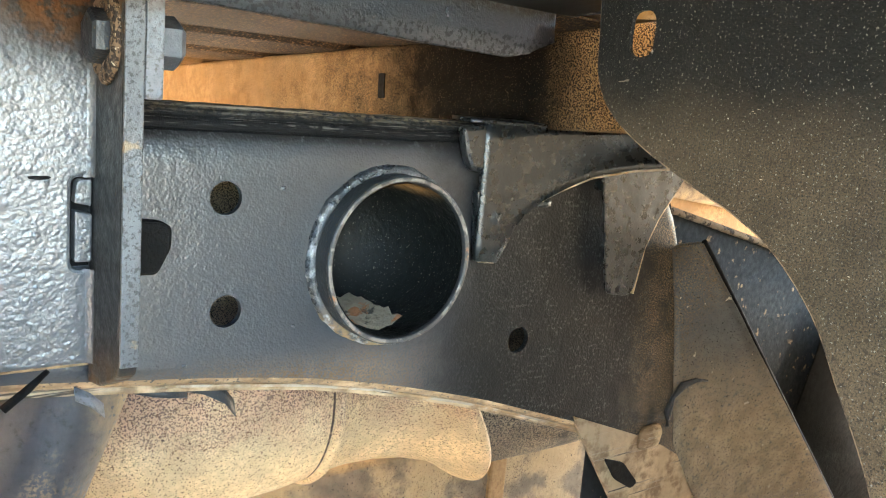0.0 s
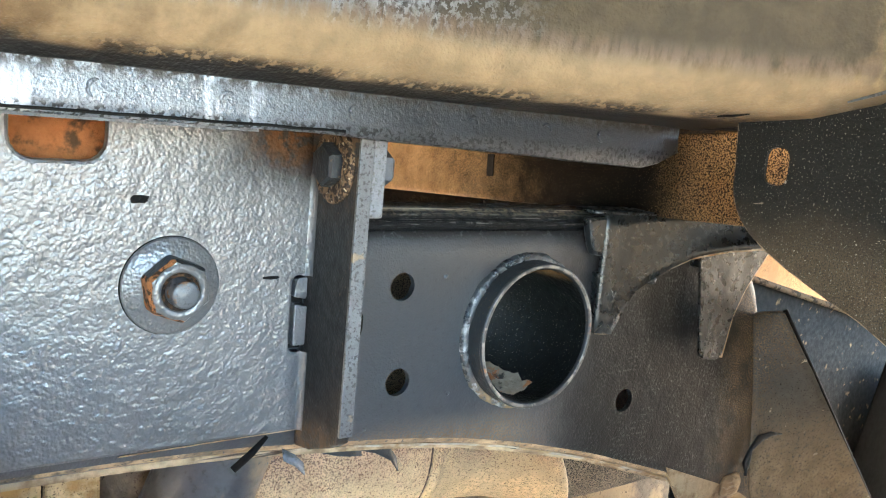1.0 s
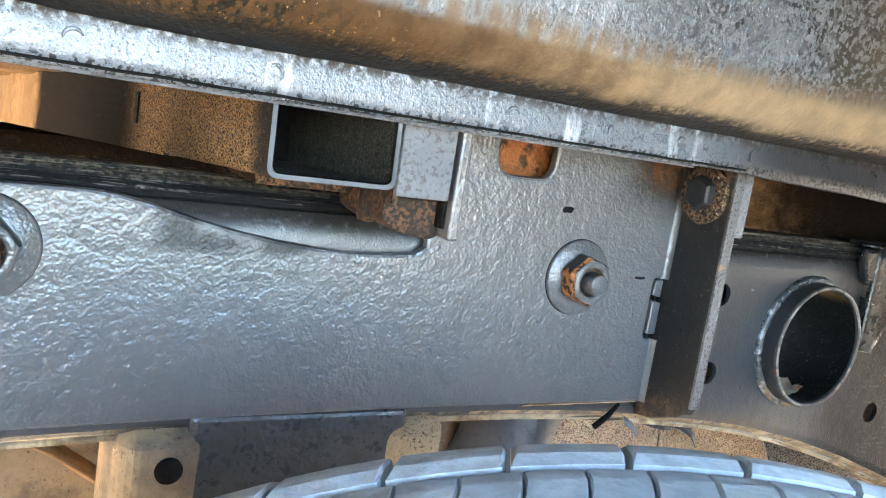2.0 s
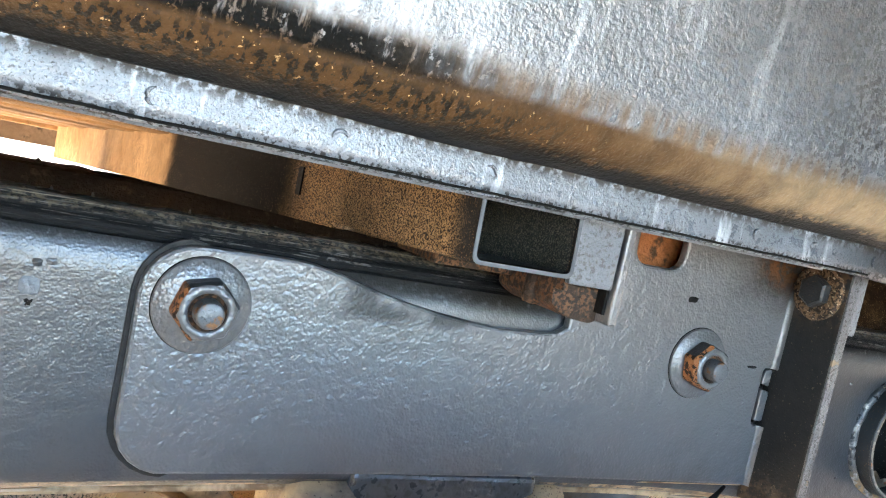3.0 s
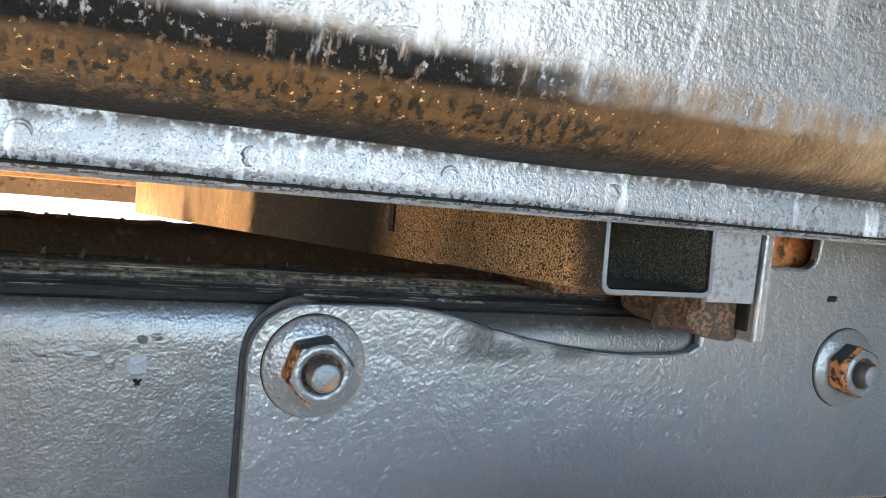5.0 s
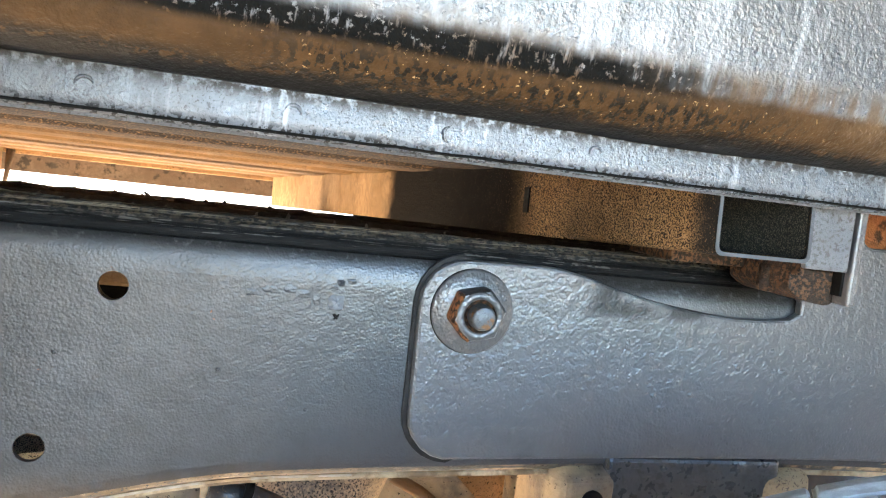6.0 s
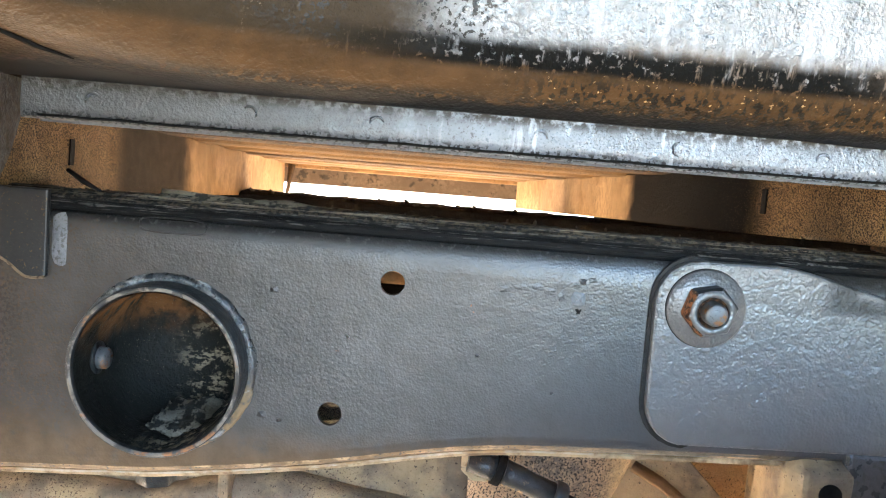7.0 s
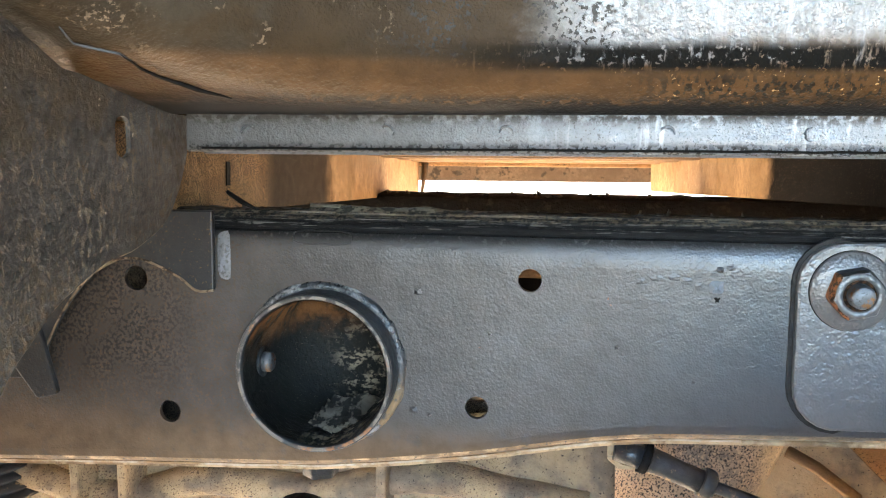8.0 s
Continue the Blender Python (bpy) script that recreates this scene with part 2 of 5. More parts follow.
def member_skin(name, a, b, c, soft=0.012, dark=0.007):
    """Tan dust with a near-black band from a to b across the vehicle, speckled on the near side of it."""
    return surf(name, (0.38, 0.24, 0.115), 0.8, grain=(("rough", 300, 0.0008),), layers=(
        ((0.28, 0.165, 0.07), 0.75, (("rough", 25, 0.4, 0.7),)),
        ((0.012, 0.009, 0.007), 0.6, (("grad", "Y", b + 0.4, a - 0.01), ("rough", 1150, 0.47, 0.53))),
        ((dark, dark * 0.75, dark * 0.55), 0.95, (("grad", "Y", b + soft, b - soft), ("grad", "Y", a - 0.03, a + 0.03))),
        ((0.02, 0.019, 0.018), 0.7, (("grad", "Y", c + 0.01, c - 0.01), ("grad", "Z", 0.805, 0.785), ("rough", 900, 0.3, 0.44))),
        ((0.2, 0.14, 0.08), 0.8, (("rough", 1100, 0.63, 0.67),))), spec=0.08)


mid_skin, right_skin, left_skin = member_skin("banded_dust", 0.14, 0.45, -0.066, 0.02, 0.004), member_skin("banded_dark_dust", -0.03, 0.165, -0.5, 0.075), member_skin("banded_tan_dust", 0.2, 0.42, -0.3, 0.03, 0.035)
casting_dust = surf("dusty_cast_housing", (0.5, 0.36, 0.2), 0.8, grain=(("rough", 200, 0.001),), layers=(
    ((0.2, 0.155, 0.11), 0.6, (("rough", 14, 0.42, 0.58),)),
    ((0.12, 0.08, 0.055), 0.6, (("rough", 620, 0.56, 0.61), ("rough", 10, 0.4, 0.6))),
    ((0.06, 0.045, 0.035), 0.6, (("rough", 330, 0.63, 0.66),))))
drum_dust = surf("speckled_silencer_dust", (0.78, 0.57, 0.32), 0.7, grain=(("rough", 300, 0.0006),), layers=(
    # redder and more densely speckled towards the top
    ((0.5, 0.3, 0.19), 0.7, (("grad", "Z", 0.42, 0.52), ("rough", 12, 0.3, 0.55))),
    ((0.1, 0.055, 0.04), 0.5, (("grad", "Z", 0.42, 0.51), ("rough", 620, 0.50, 0.56), ("rough", 10, 0.28, 0.5))),
    ((0.16, 0.085, 0.05), 0.6, (("rough", 520, 0.58, 0.62),)),
    ((0.06, 0.035, 0.03), 0.6, (("rough", 420, 0.65, 0.68),))))
pipe_dust = surf("grey_speckled_pipe", (0.3, 0.235, 0.16), 0.8, grain=(("rough", 200, 0.0008),), layers=(
    ((0.03, 0.025, 0.02), 0.6, (("rough", 520, 0.48, 0.55),)), ((0.03, 0.025, 0.022), 0.7, (("rough", 8, 0.55, 0.66),))))
speckle_pipe = surf("grey_brown_speckle", (0.36, 0.25, 0.16), 0.6, grain=(("rough", 300, 0.0006),), spec=0.3, layers=(
    ((0.09, 0.08, 0.075), 0.5, (("rough", 9, 0.4, 0.6), ("rough", 300, 0.35, 0.5))),
    ((0.02, 0.016, 0.014), 0.5, (("rough", 520, 0.52, 0.57),)),
    # paler towards the +x edge
    ((0.62, 0.45, 0.25), 0.7, (("grad", "X", -0.315, -0.285), ("rough", 500, 0.3, 0.5)))))
rust_metal = surf("orange_rust", (0.25, 0.085, 0.022), 0.85, grain=(("rough", 350, 0.0012),), layers=(
    ((0.06, 0.03, 0.015), 0.7, (("rough", 80, 0.5, 0.65),)),))
bolt_metal = surf("painted_zinc", (0.09, 0.097, 0.107), 0.42, metal=0.2, grain=(("rough", 500, 0.0004),), layers=(
    (RUST, 0.8, (("rough", 55, 0.64, 0.7),)),))
nut_rust = surf("orange_nut_rust", (0.3, 0.115, 0.038), 0.6, spec=0.4, grain=(("rough", 500, 0.0006),), layers=(
    ((0.03, 0.017, 0.01), 0.6, (("rough", 300, 0.47, 0.55),)), ((0.62, 0.36, 0.19), 0.6, (("rough", 130, 0.6, 0.7),))))
rolled_dust = surf("brown_edge_dust", (0.2, 0.145, 0.09), 0.8, grain=(("rough", 350, 0.001),), layers=(((0.04, 0.03, 0.022), 0.7, (("rough", 120, 0.48, 0.58),)),))
stud_paint = surf("worn_stud_paint", (0.08, 0.086, 0.094), 0.4, spec=0.8, grain=(("rough", 700, 0.0003),), layers=(
    ((0.2, 0.1, 0.045), 0.7, (("rough", 160, 0.56, 0.64),)), ((0.02, 0.02, 0.02), 0.5, (("rough", 500, 0.58, 0.64),))))
liner_black = surf("dusty_black_liner", (0.006, 0.0066, 0.006), 0.42, grain=(("rough", 700, 0.0005), ("soft", 120, 0.0006)), spec=0.2, layers=(
    ((0.07, 0.053, 0.033), 0.8, (("grad", "Z", 0.772, 0.735), ("rough", 1500, 0.3, 0.6))),
    ((0.11, 0.078, 0.045), 0.8, (("grad", "Z", 0.70, 0.64), ("rough", 1500, 0.3, 0.6))),
    ((0.032, 0.025, 0.016), 0.7, (("grad", "Z", 0.77, 0.74), ("rough", 500, 0.55, 0.62))),
    ((0.42, 0.36, 0.28), 0.85, (("grad", "Z", 0.775, 0.755), ("flat", 190, 0.69, 0.71))),
    ((0.3, 0.29, 0.25), 0.8, (("rough", 160, 0.7, 0.72),)),
    ((0.16, 0.155, 0.13), 0.8, (("rough", 900, 0.61, 0.65),))))
liner_brown = surf("brown_dusted_liner", (0.02, 0.018, 0.016), 0.4, grain=(("rough", 420, 0.001),), spec=0.7, layers=(
    ((0.007, 0.007, 0.0065), 0.4, (("rough", 260, 0.46, 0.54), ("rough", 30, 0.3, 0.5))),
    ((0.12, 0.098, 0.072), 0.6, (("rough", 200, 0.53, 0.58), ("rough", 40, 0.35, 0.55))),
    ((0.14, 0.115, 0.085), 0.7, (("rough", 900, 0.6, 0.64),)),
    ((0.05, 0.038, 0.026), 0.6, (("rough", 20, 0.5, 0.62),)),
    ((0.1, 0.07, 0.04), 0.8, (("grad", "Z", 0.745, 0.7), ("rough", 240, 0.45, 0.64))),
    ((0.4, 0.34, 0.27), 0.85, (("rough", 170, 0.7, 0.72),))))
gusset_paint = surf("glossy_gusset_paint", (0.009, 0.0115, 0.0125), 0.29, grain=(("soft", 900, 0.0002), ("soft", 60, 0.0008)), spec=0.65, layers=(
    ((0.06, 0.05, 0.036), 0.75, (("rough", 900, 0.64, 0.68),)),))
dark_steel = surf("dark_painted_steel", (0.022, 0.024, 0.026), 0.38, grain=PEEL, layers=(
    (GRIT, 0.85, (("rough", 600, 0.6, 0.7),)),), spec=0.4)
flange_black = surf("dust_stained_black", (0.013, 0.013, 0.013), 0.45, spec=0.3, grain=PEEL, layers=(
    ((0.11, 0.07, 0.04), 0.85, (("grad", "Z", 0.735, 0.79), ("rough", 130, 0.42, 0.56))),
    ((0.09, 0.065, 0.045), 0.85, (("grad", "Z", 0.64, 0.615), ("rough", 200, 0.4, 0.6))),
    ((0.1, 0.08, 0.06), 0.8, (("rough", 500, 0.62, 0.68),))))
tube_inside = surf("grimy_tube_bore", (0.01, 0.011, 0.01), 0.5, spec=0.15, grain=(("rough", 220, 0.0015),), layers=(
    ((0.13, 0.06, 0.022), 0.8, (("grad", "Z", 0.64, 0.67), ("rough", 60, 0.35, 0.55))),
    ((0.22, 0.19, 0.135), 0.85, (("grad", "X", -0.65, -0.615), ("grad", "Z", 0.67, 0.63), ("rough", 60, 0.46, 0.56), ("flat", 240, 0.45, 0.55))),
    ((0.2, 0.17, 0.13), 0.85, (("rough", 900, 0.66, 0.7),))))
black_bore = surf("black_tube_bore", (0.006, 0.0065, 0.006), 0.5, spec=0.12, grain=(("rough", 220, 0.001),), layers=(
    ((0.24, 0.14, 0.06), 0.85, (("grad", "Z", 0.694, 0.704), ("rough", 60, 0.3, 0.5))),
    ((0.16, 0.14, 0.11), 0.85, (("rough", 700, 0.64, 0.68),))))
shock_paint = surf("dusty_shock_paint", (0.05, 0.055, 0.065), 0.4, spec=0.7, grain=(("rough", 200, 0.0004),), layers=(
    # turns tan towards the +x side
    ((0.3, 0.22, 0.13), 0.8, (("grad", "X", 0.12, 0.165), ("rough", 400, 0.2, 0.5))),
    ((0.26, 0.2, 0.14), 0.8, (("rough", 14, 0.54, 0.68), ("rough", 300, 0.45, 0.6))),
    ((0.03, 0.03, 0.033), 0.5, (("rough", 160, 0.6, 0.68),))))
bright_edge = surf("scuffed_bare_edge", (0.44, 0.37, 0.28), 0.55, metal=0.1, grain=(("rough", 400, 0.0006),), layers=(
    (DUST, 0.9, (("rough", 40, 0.45, 0.6),)),))
mud = surf("dried_mud", (0.33, 0.26, 0.18), 0.95, grain=(("rough", 180, 0.003),), layers=(
    ((0.38, 0.16, 0.07), 0.95, (("rough", 50, 0.54, 0.6),)), ((0.08, 0.07, 0.055), 0.9, (("rough", 90, 0.58, 0.66),))))
pale_mud = surf("pale_dried_mud", (0.26, 0.23, 0.17), 0.95, grain=(("rough", 180, 0.002),), layers=(
    ((0.05, 0.048, 0.04), 0.8, (("flat", 130, 0.46, 0.56),)),))
rubber = surf("dusty_tyre_rubber", (0.64, 0.66, 0.67), 0.75, grain=(("rough", 300, 0.0006),), layers=(
    ((0.54, 0.54, 0.52), 0.9, (("rough", 20, 0.45, 0.65),)),))
hose_rubber = surf("black_hose_rubber", (0.025, 0.025, 0.025), 0.5, grain=(("rough", 300, 0.0005),), layers=(
    (DUST, 0.9, (("rough", 60, 0.58, 0.7), ("rough", 500, 0.4, 0.55))),))
dirt_ground = surf("sunlit_dirt", (0.66, 0.52, 0.37), 0.95, grain=(("rough", 12, 0.02), ("rough", 150, 0.004)), layers=(
    ((0.42, 0.3, 0.19), 0.95, (("rough", 3, 0.45, 0.65),)),))
slate_steel = surf("blue_black_steel", (0.035, 0.04, 0.047), 0.32, spec=0.9, grain=(("soft", 300, 0.0005), ("soft", 60, 0.0015)), layers=(
    ((0.012, 0.012, 0.013), 0.5, (("rough", 160, 0.55, 0.64),)), ((0.2, 0.15, 0.1), 0.8, (("grad", "Z", 0.57, 0.5), ("rough", 60, 0.5, 0.65)))))
weld_metal = surf("painted_weld_bead", (0.03, 0.033, 0.036), 0.3, spec=0.9, grain=(("rough", 260, 0.0014),), layers=(
    ((0.26, 0.18, 0.1), 0.8, (("grad", "Z", 0.64, 0.615), ("rough", 120, 0.35, 0.5))),
    ((0.3, 0.3, 0.3), 0.55, (("rough", 80, 0.56, 0.66),)),))
worn_grey = surf("worn_grey_paint", (0.17, 0.175, 0.185), 0.45, grain=(("rough", 400, 0.0012),), layers=(
    ((0.09, 0.085, 0.08), 0.5, (("rough", 500, 0.5, 0.64),)), ((0.2, 0.14, 0.08), 0.8, (("rough", 90, 0.68, 0.76),))))
rim_wear = surf("rusty_worn_rim", (0.2, 0.17, 0.14), 0.55, grain=(("rough", 400, 0.0008),), layers=(
    ((0.05, 0.045, 0.04), 0.5, (("rough", 90, 0.45, 0.55),)), ((0.24, 0.12, 0.06), 0.8, (("rough", 60, 0.58, 0.66),))))
ring_rust = surf("dusty_rust_ring", (0.3, 0.2, 0.11), 0.85, grain=(("rough", 350, 0.002),), layers=(
    ((0.07, 0.045, 0.03), 0.7, (("rough", 150, 0.5, 0.58),)),))
seam_rust = surf("dark_seam_rust", (0.06, 0.03, 0.02), 0.7, grain=(("rough", 350, 0.001),), layers=(((0.3, 0.2, 0.12), 0.8, (("rough", 140, 0.52, 0.62),)),))
flange_grey = surf("pitted_flange_edge", (0.08, 0.083, 0.088), 0.38, spec=0.8, grain=(("rough", 500, 0.0008),), layers=(
    ((0.015, 0.014, 0.013), 0.5, (("rough", 600, 0.54, 0.6),)), ((0.2, 0.15, 0.1), 0.8, (("rough", 60, 0.62, 0.7),))))
washer_rust = surf("flaking_washer_rust", (0.17, 0.105, 0.055), 0.85, grain=(("rough", 500, 0.0012),), layers=(
    ((0.03, 0.02, 0.014), 0.7, (("rough", 420, 0.47, 0.54),)), ((0.45, 0.36, 0.25), 0.8, (("rough", 500, 0.6, 0.65),))))
spot_rust = surf("black_flaked_rust", (0.12, 0.055, 0.022), 0.8, grain=(("rough", 350, 0.0015),), layers=(
    ((0.025, 0.018, 0.013), 0.6, (("rough", 400, 0.46, 0.54),)), ((0.03, 0.02, 0.014), 0.6, (("rough", 60, 0.5, 0.6),))))
bore_grime = surf("dark_speckled_bore", (0.02, 0.021, 0.018), 0.6, spec=0.3, grain=(("rough", 300, 0.001),), layers=(
    ((0.17, 0.15, 0.11), 0.85, (("rough", 1300, 0.52, 0.58),)),))
grime_shade = surf("grime_and_shade_line", (0.018, 0.017, 0.016), 0.6, spec=0.3, grain=(("rough", 300, 0.001),))
# for black parts, and for shade drawn as black strips
dark_void = surf("black_parts_and_shade", (0.008, 0.0075, 0.007), 0.7, spec=0.1, grain=(("rough", 300, 0.0006),))


# ---------- building helpers ----------
def thing(name, label, category, group="", kind="", m=None):
    ob = new(name)
    ob.empty_display_size = 0.05
    if m is not None:
        ob.matrix_world = m
    return tagged(ob, label, category, group, kind)


def part(name, bm, material, parent=None, label="", smooth=None):
    me = bpy.data.meshes.new(name)
    if smooth is not None:
        for f in bm.faces:
            f.smooth = smooth
    bm.to_mesh(me)
    bm.free()
    me.materials.append(material)
    ob = new(name, me)
    ob.parent = parent
    return tagged(ob, label)


def grid(rows, wrap=False):
    """A sheet through rows of points."""
    bm = bmesh.new()
    vs = [[bm.verts.new(p) for p in row] for row in rows]
    for a, b in zip(vs, vs[1:]):
        n = len(a)
        for i in range(n if wrap else n - 1):
            bm.faces.new((a[i], a[(i + 1) % n], b[(i + 1) % n], b[i]))
    for f in bm.faces:
        f.smooth = True
    return bm


def thick(bm, d):
    """Gives a sheet the thickness d."""
    bmesh.ops.recalc_face_normals(bm, faces=bm.faces)
    bmesh.ops.solidify(bm, geom=bm.faces[:], thickness=d)
    return bm


def plate(outline, holes, y0, y1, bevel=0.0, m=None):
    """A plate in the x-z plane between y0 and y1, with holes through it."""
    bm = bmesh.new()
    edges = []
    for loop in (outline, *holes):
        vs = [bm.verts.new((x, y0, z)) for x, z in loop]
        edges += [bm.edges.new((vs[i - 1], vs[i])) for i in range(len(vs))]
    bmesh.ops.triangle_fill(bm, use_beauty=True, use_dissolve=False, edges=edges)
    out = bmesh.ops.extrude_face_region(bm, geom=bm.faces[:])
    bmesh.ops.translate(bm, verts=[v for v in out["geom"] if isinstance(v, bmesh.types.BMVert)], vec=(0, y1 - y0, 0))
    bmesh.ops.recalc_face_normals(bm, faces=bm.faces)
    if bevel:
        sharp = [e for e in bm.edges if len(e.link_faces) == 2 and e.calc_face_angle(0) > 1.2]
        bmesh.ops.bevel(bm, geom=sharp, offset=bevel, segments=2, affect="EDGES", profile=0.5)
    if m is not None:
        bmesh.ops.transform(bm, matrix=m, verts=bm.verts)
    return bm


def disc(cx, cz, r, n=28, rz=None):
    return [(cx + r * math.cos(2 * math.pi * i / n), cz + (rz or r) * math.sin(2 * math.pi * i / n)) for i in range(n)]


def soft_corners(points, radii, n=5):
    """A closed outline with rounded corners."""
    out = []
    for i, p in enumerate(points):
        r = radii[i] if isinstance(radii, (list, tuple)) else radii
        a, b, c = Vector(points[i - 1]), Vector(p), Vector(points[(i + 1) % len(points)])
        u, v = (a - b), (c - b)
        r = min(r, u.length * 0.45, v.length * 0.45)
        if r < 1e-5:
            out.append(tuple(b))
            continue
        u, v = b + u.normalized() * r, b + v.normalized() * r
        out += [tuple((1 - t) ** 2 * u + 2 * t * (1 - t) * b + t * t * v) for t in (k / n for k in range(n + 1))]
    return out


def block(x0, x1, y0, y1, z0, z1, bevel=0.002, segments=2):
    bm = bmesh.new()
    bmesh.ops.create_cube(bm, size=1, matrix=Matrix.LocRotScale(((x0 + x1) / 2, (y0 + y1) / 2, (z0 + z1) / 2), None, (x1 - x0, y1 - y0, z1 - z0)))
    if bevel:
        bmesh.ops.bevel(bm, geom=bm.edges[:], offset=bevel, segments=segments, affect="EDGES", profile=0.5)
    return bm


def lathe(profile, n=40, m=None, closed=False):
    """A turned form: (radius, height) pairs about the z axis."""
    rows = [[(r * math.cos(2 * math.pi * i / n), r * math.sin(2 * math.pi * i / n), h) for i in range(n)] for r, h in profile]
    if closed:
        rows.append(rows[0])
    bm = grid(rows, wrap=True)
    bmesh.ops.remove_doubles(bm, verts=bm.verts, dist=1e-6)
    bmesh.ops.recalc_face_normals(bm, faces=bm.faces)
    if m is not None:
        bmesh.ops.transform(bm, matrix=m, verts=bm.verts)
    return bm


def pipe(points, r, n=14):
    """A round bar through points."""
    pts = [Vector(p) for p in points]
    rows = []
    for i, p in enumerate(pts):
        d = (pts[min(i + 1, len(pts) - 1)] - pts[max(i - 1, 0)]).normalized()
        q = d.to_track_quat("Z", "Y")
        rr = r[i] if isinstance(r, (list, tuple)) else r
        rows.append([p + q @ Vector((rr * math.cos(2 * math.pi * k / n), rr * math.sin(2 * math.pi * k / n), 0)) for k in range(n)])
    bm = grid(rows, wrap=True)
    for loop in (0, len(rows) - 1):
        bm.verts.ensure_lookup_table()
        bm.faces.new([bm.verts[loop * n + k] for k in range(n)])
    bmesh.ops.recalc_face_normals(bm, faces=bm.faces)
    return bm


def rough_up(bm, amount, scale, seed=0.0):
    for v in bm.verts:
        v.co += noise.noise_vector(v.co * scale + Vector((seed, seed, seed))) * amount
    return bm


def lerp(table, x):
    return float(np.interp(x, [a for a, b in table], [b for a, b in table]))


def flowing(points, n=5):
    """A smooth line through points in a plane."""
    out = []
    for i in range(len(points) - 1):
        a, b, c, d = (Vector(points[max(0, min(len(points) - 1, i + k))]) for k in (-1, 0, 1, 2))
        for k in range(n):
            t = k / n
            out.append(tuple(0.5 * (2 * b + (c - a) * t + (2 * a - 5 * b + 4 * c - d) * t * t + (3 * b - 3 * c + d - a) * t ** 3)))
    return out + [tuple(points[-1])]


OUT = Matrix.Rotation(radians(90), 4, "X")     # turns +z into -y, out of the rail's web


def facing(x, y, z):
    return Matrix.Translation((x, y, z)) @ OUT


# ---------- ground ----------
GROUND = 0.0155
bm = bmesh.new()
bmesh.ops.create_grid(bm, x_segments=60, y_segments=60, size=400)
for v in bm.verts:
    v.co.z = GROUND + (noise.noise(v.co * 0.05) * 0.3 if v.co.length > 15 else 0)
ground = part("ground", bm, dirt_ground, None, "sunlit tan dirt ground under the vehicle")
tagged(ground, category="ground", kind="structure")

# ---------- chassis rail ----------
RAIL_TOP = 0.7412
CORNER = 0.012
SHOULDER = 0.710      # where the web begins to lean back towards the top corner
LOW = [(-1.35, 0.548), (-0.88, 0.553), (-0.79, 0.558), (-0.705, 0.562), (-0.64, 0.565), (-0.584, 0.5715), (-0.526, 0.580), (-0.47, 0.591), (-0.44, 0.596),
       (-0.417, 0.5985), (-0.365, 0.601), (-0.304, 0.6035), (-0.217, 0.6065), (-0.1, 0.6085), (0.0, 0.6075), (0.06, 0.605), (0.119, 0.599), (0.165, 0.594), (0.212, 0.5875),
       (0.27, 0.575), (0.339, 0.556), (0.421, 0.528), (0.486, 0.505), (0.555, 0.472), (0.64, 0.42), (0.8, 0.32)]
DEEP = 0.078
rail = thing("chassis_rail", "black painted steel chassis rail with dusty lower edge", "chassis rail")
xs = [-1.35 + i * 0.0215 for i in range(90)]
xs = [x for x in xs if x <= 0.56] + [0.565]
low_edge = [(x, lerp(LOW, x) + CORNER) for x in xs]


def drop(x):
    return max(0, x - 0.46) * 0.4 + max(0, x - 0.508) * 1.9


top_edge = [(x, SHOULDER - drop(x)) for x in reversed(xs)]
holes = [disc(0.159, 0.695, 0.0085), disc(0.161, 0.6365, 0.0085), disc(0.368, 0.599, 0.009), disc(-0.495, 0.7005, 0.0075), disc(-0.528, 0.6155, 0.0075),
         disc(-0.7415, 0.6005, 0.0078), disc(-0.7625, 0.6935, 0.0085), disc(0.258, 0.661, 0.0485, 48), disc(-0.631, 0.639, 0.0515, 48)]
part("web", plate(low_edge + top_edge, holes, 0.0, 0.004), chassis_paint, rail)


def low_row(x):
    z = lerp(LOW, x)
    row = [(x, CORNER - CORNER * math.cos(a), z + CORNER - CORNER * math.sin(a)) for a in (radians(15 * k) for k in range(7))]
    return row + [(x, y, z - 0.0012 * noise.noise((x * 90, y * 50, 8))) for y in (CORNER + (DEEP - CORNER) * k / 5 for k in range(1, 6))]


# the leaning shoulder, then the edges of the folded sheets one above the other
LEAN = [(0.0, 0.710), (0.0002, 0.714), (0.0007, 0.718), (0.0016, 0.7215), (0.0029, 0.7248), (0.0042, 0.7272)]
LIPS = [(0.0042, 0.7272), (0.0064, 0.7280), (0.0066, 0.7296), (0.0056, 0.7306), (0.0068, 0.7330), (0.0092, 0.7343), (0.0098, 0.7351), (0.0092, 0.7362), (0.0118, 0.7382), (0.0145, 0.7386), (0.0142, 0.7394), (0.018, 0.7406), (0.022, 0.7408)]


def lips_row(x):
    row = []
    for k, (y, z) in enumerate(LIPS):
        w = 0.0 if k == 0 else 0.0011 * noise.noise((x * 35, k * 0.9, 0)) + 0.0006 * noise.noise((x * 170, k * 1.7, 4))
        row.append((x, y + w, z - drop(x) + 0.5 * w))
    return row


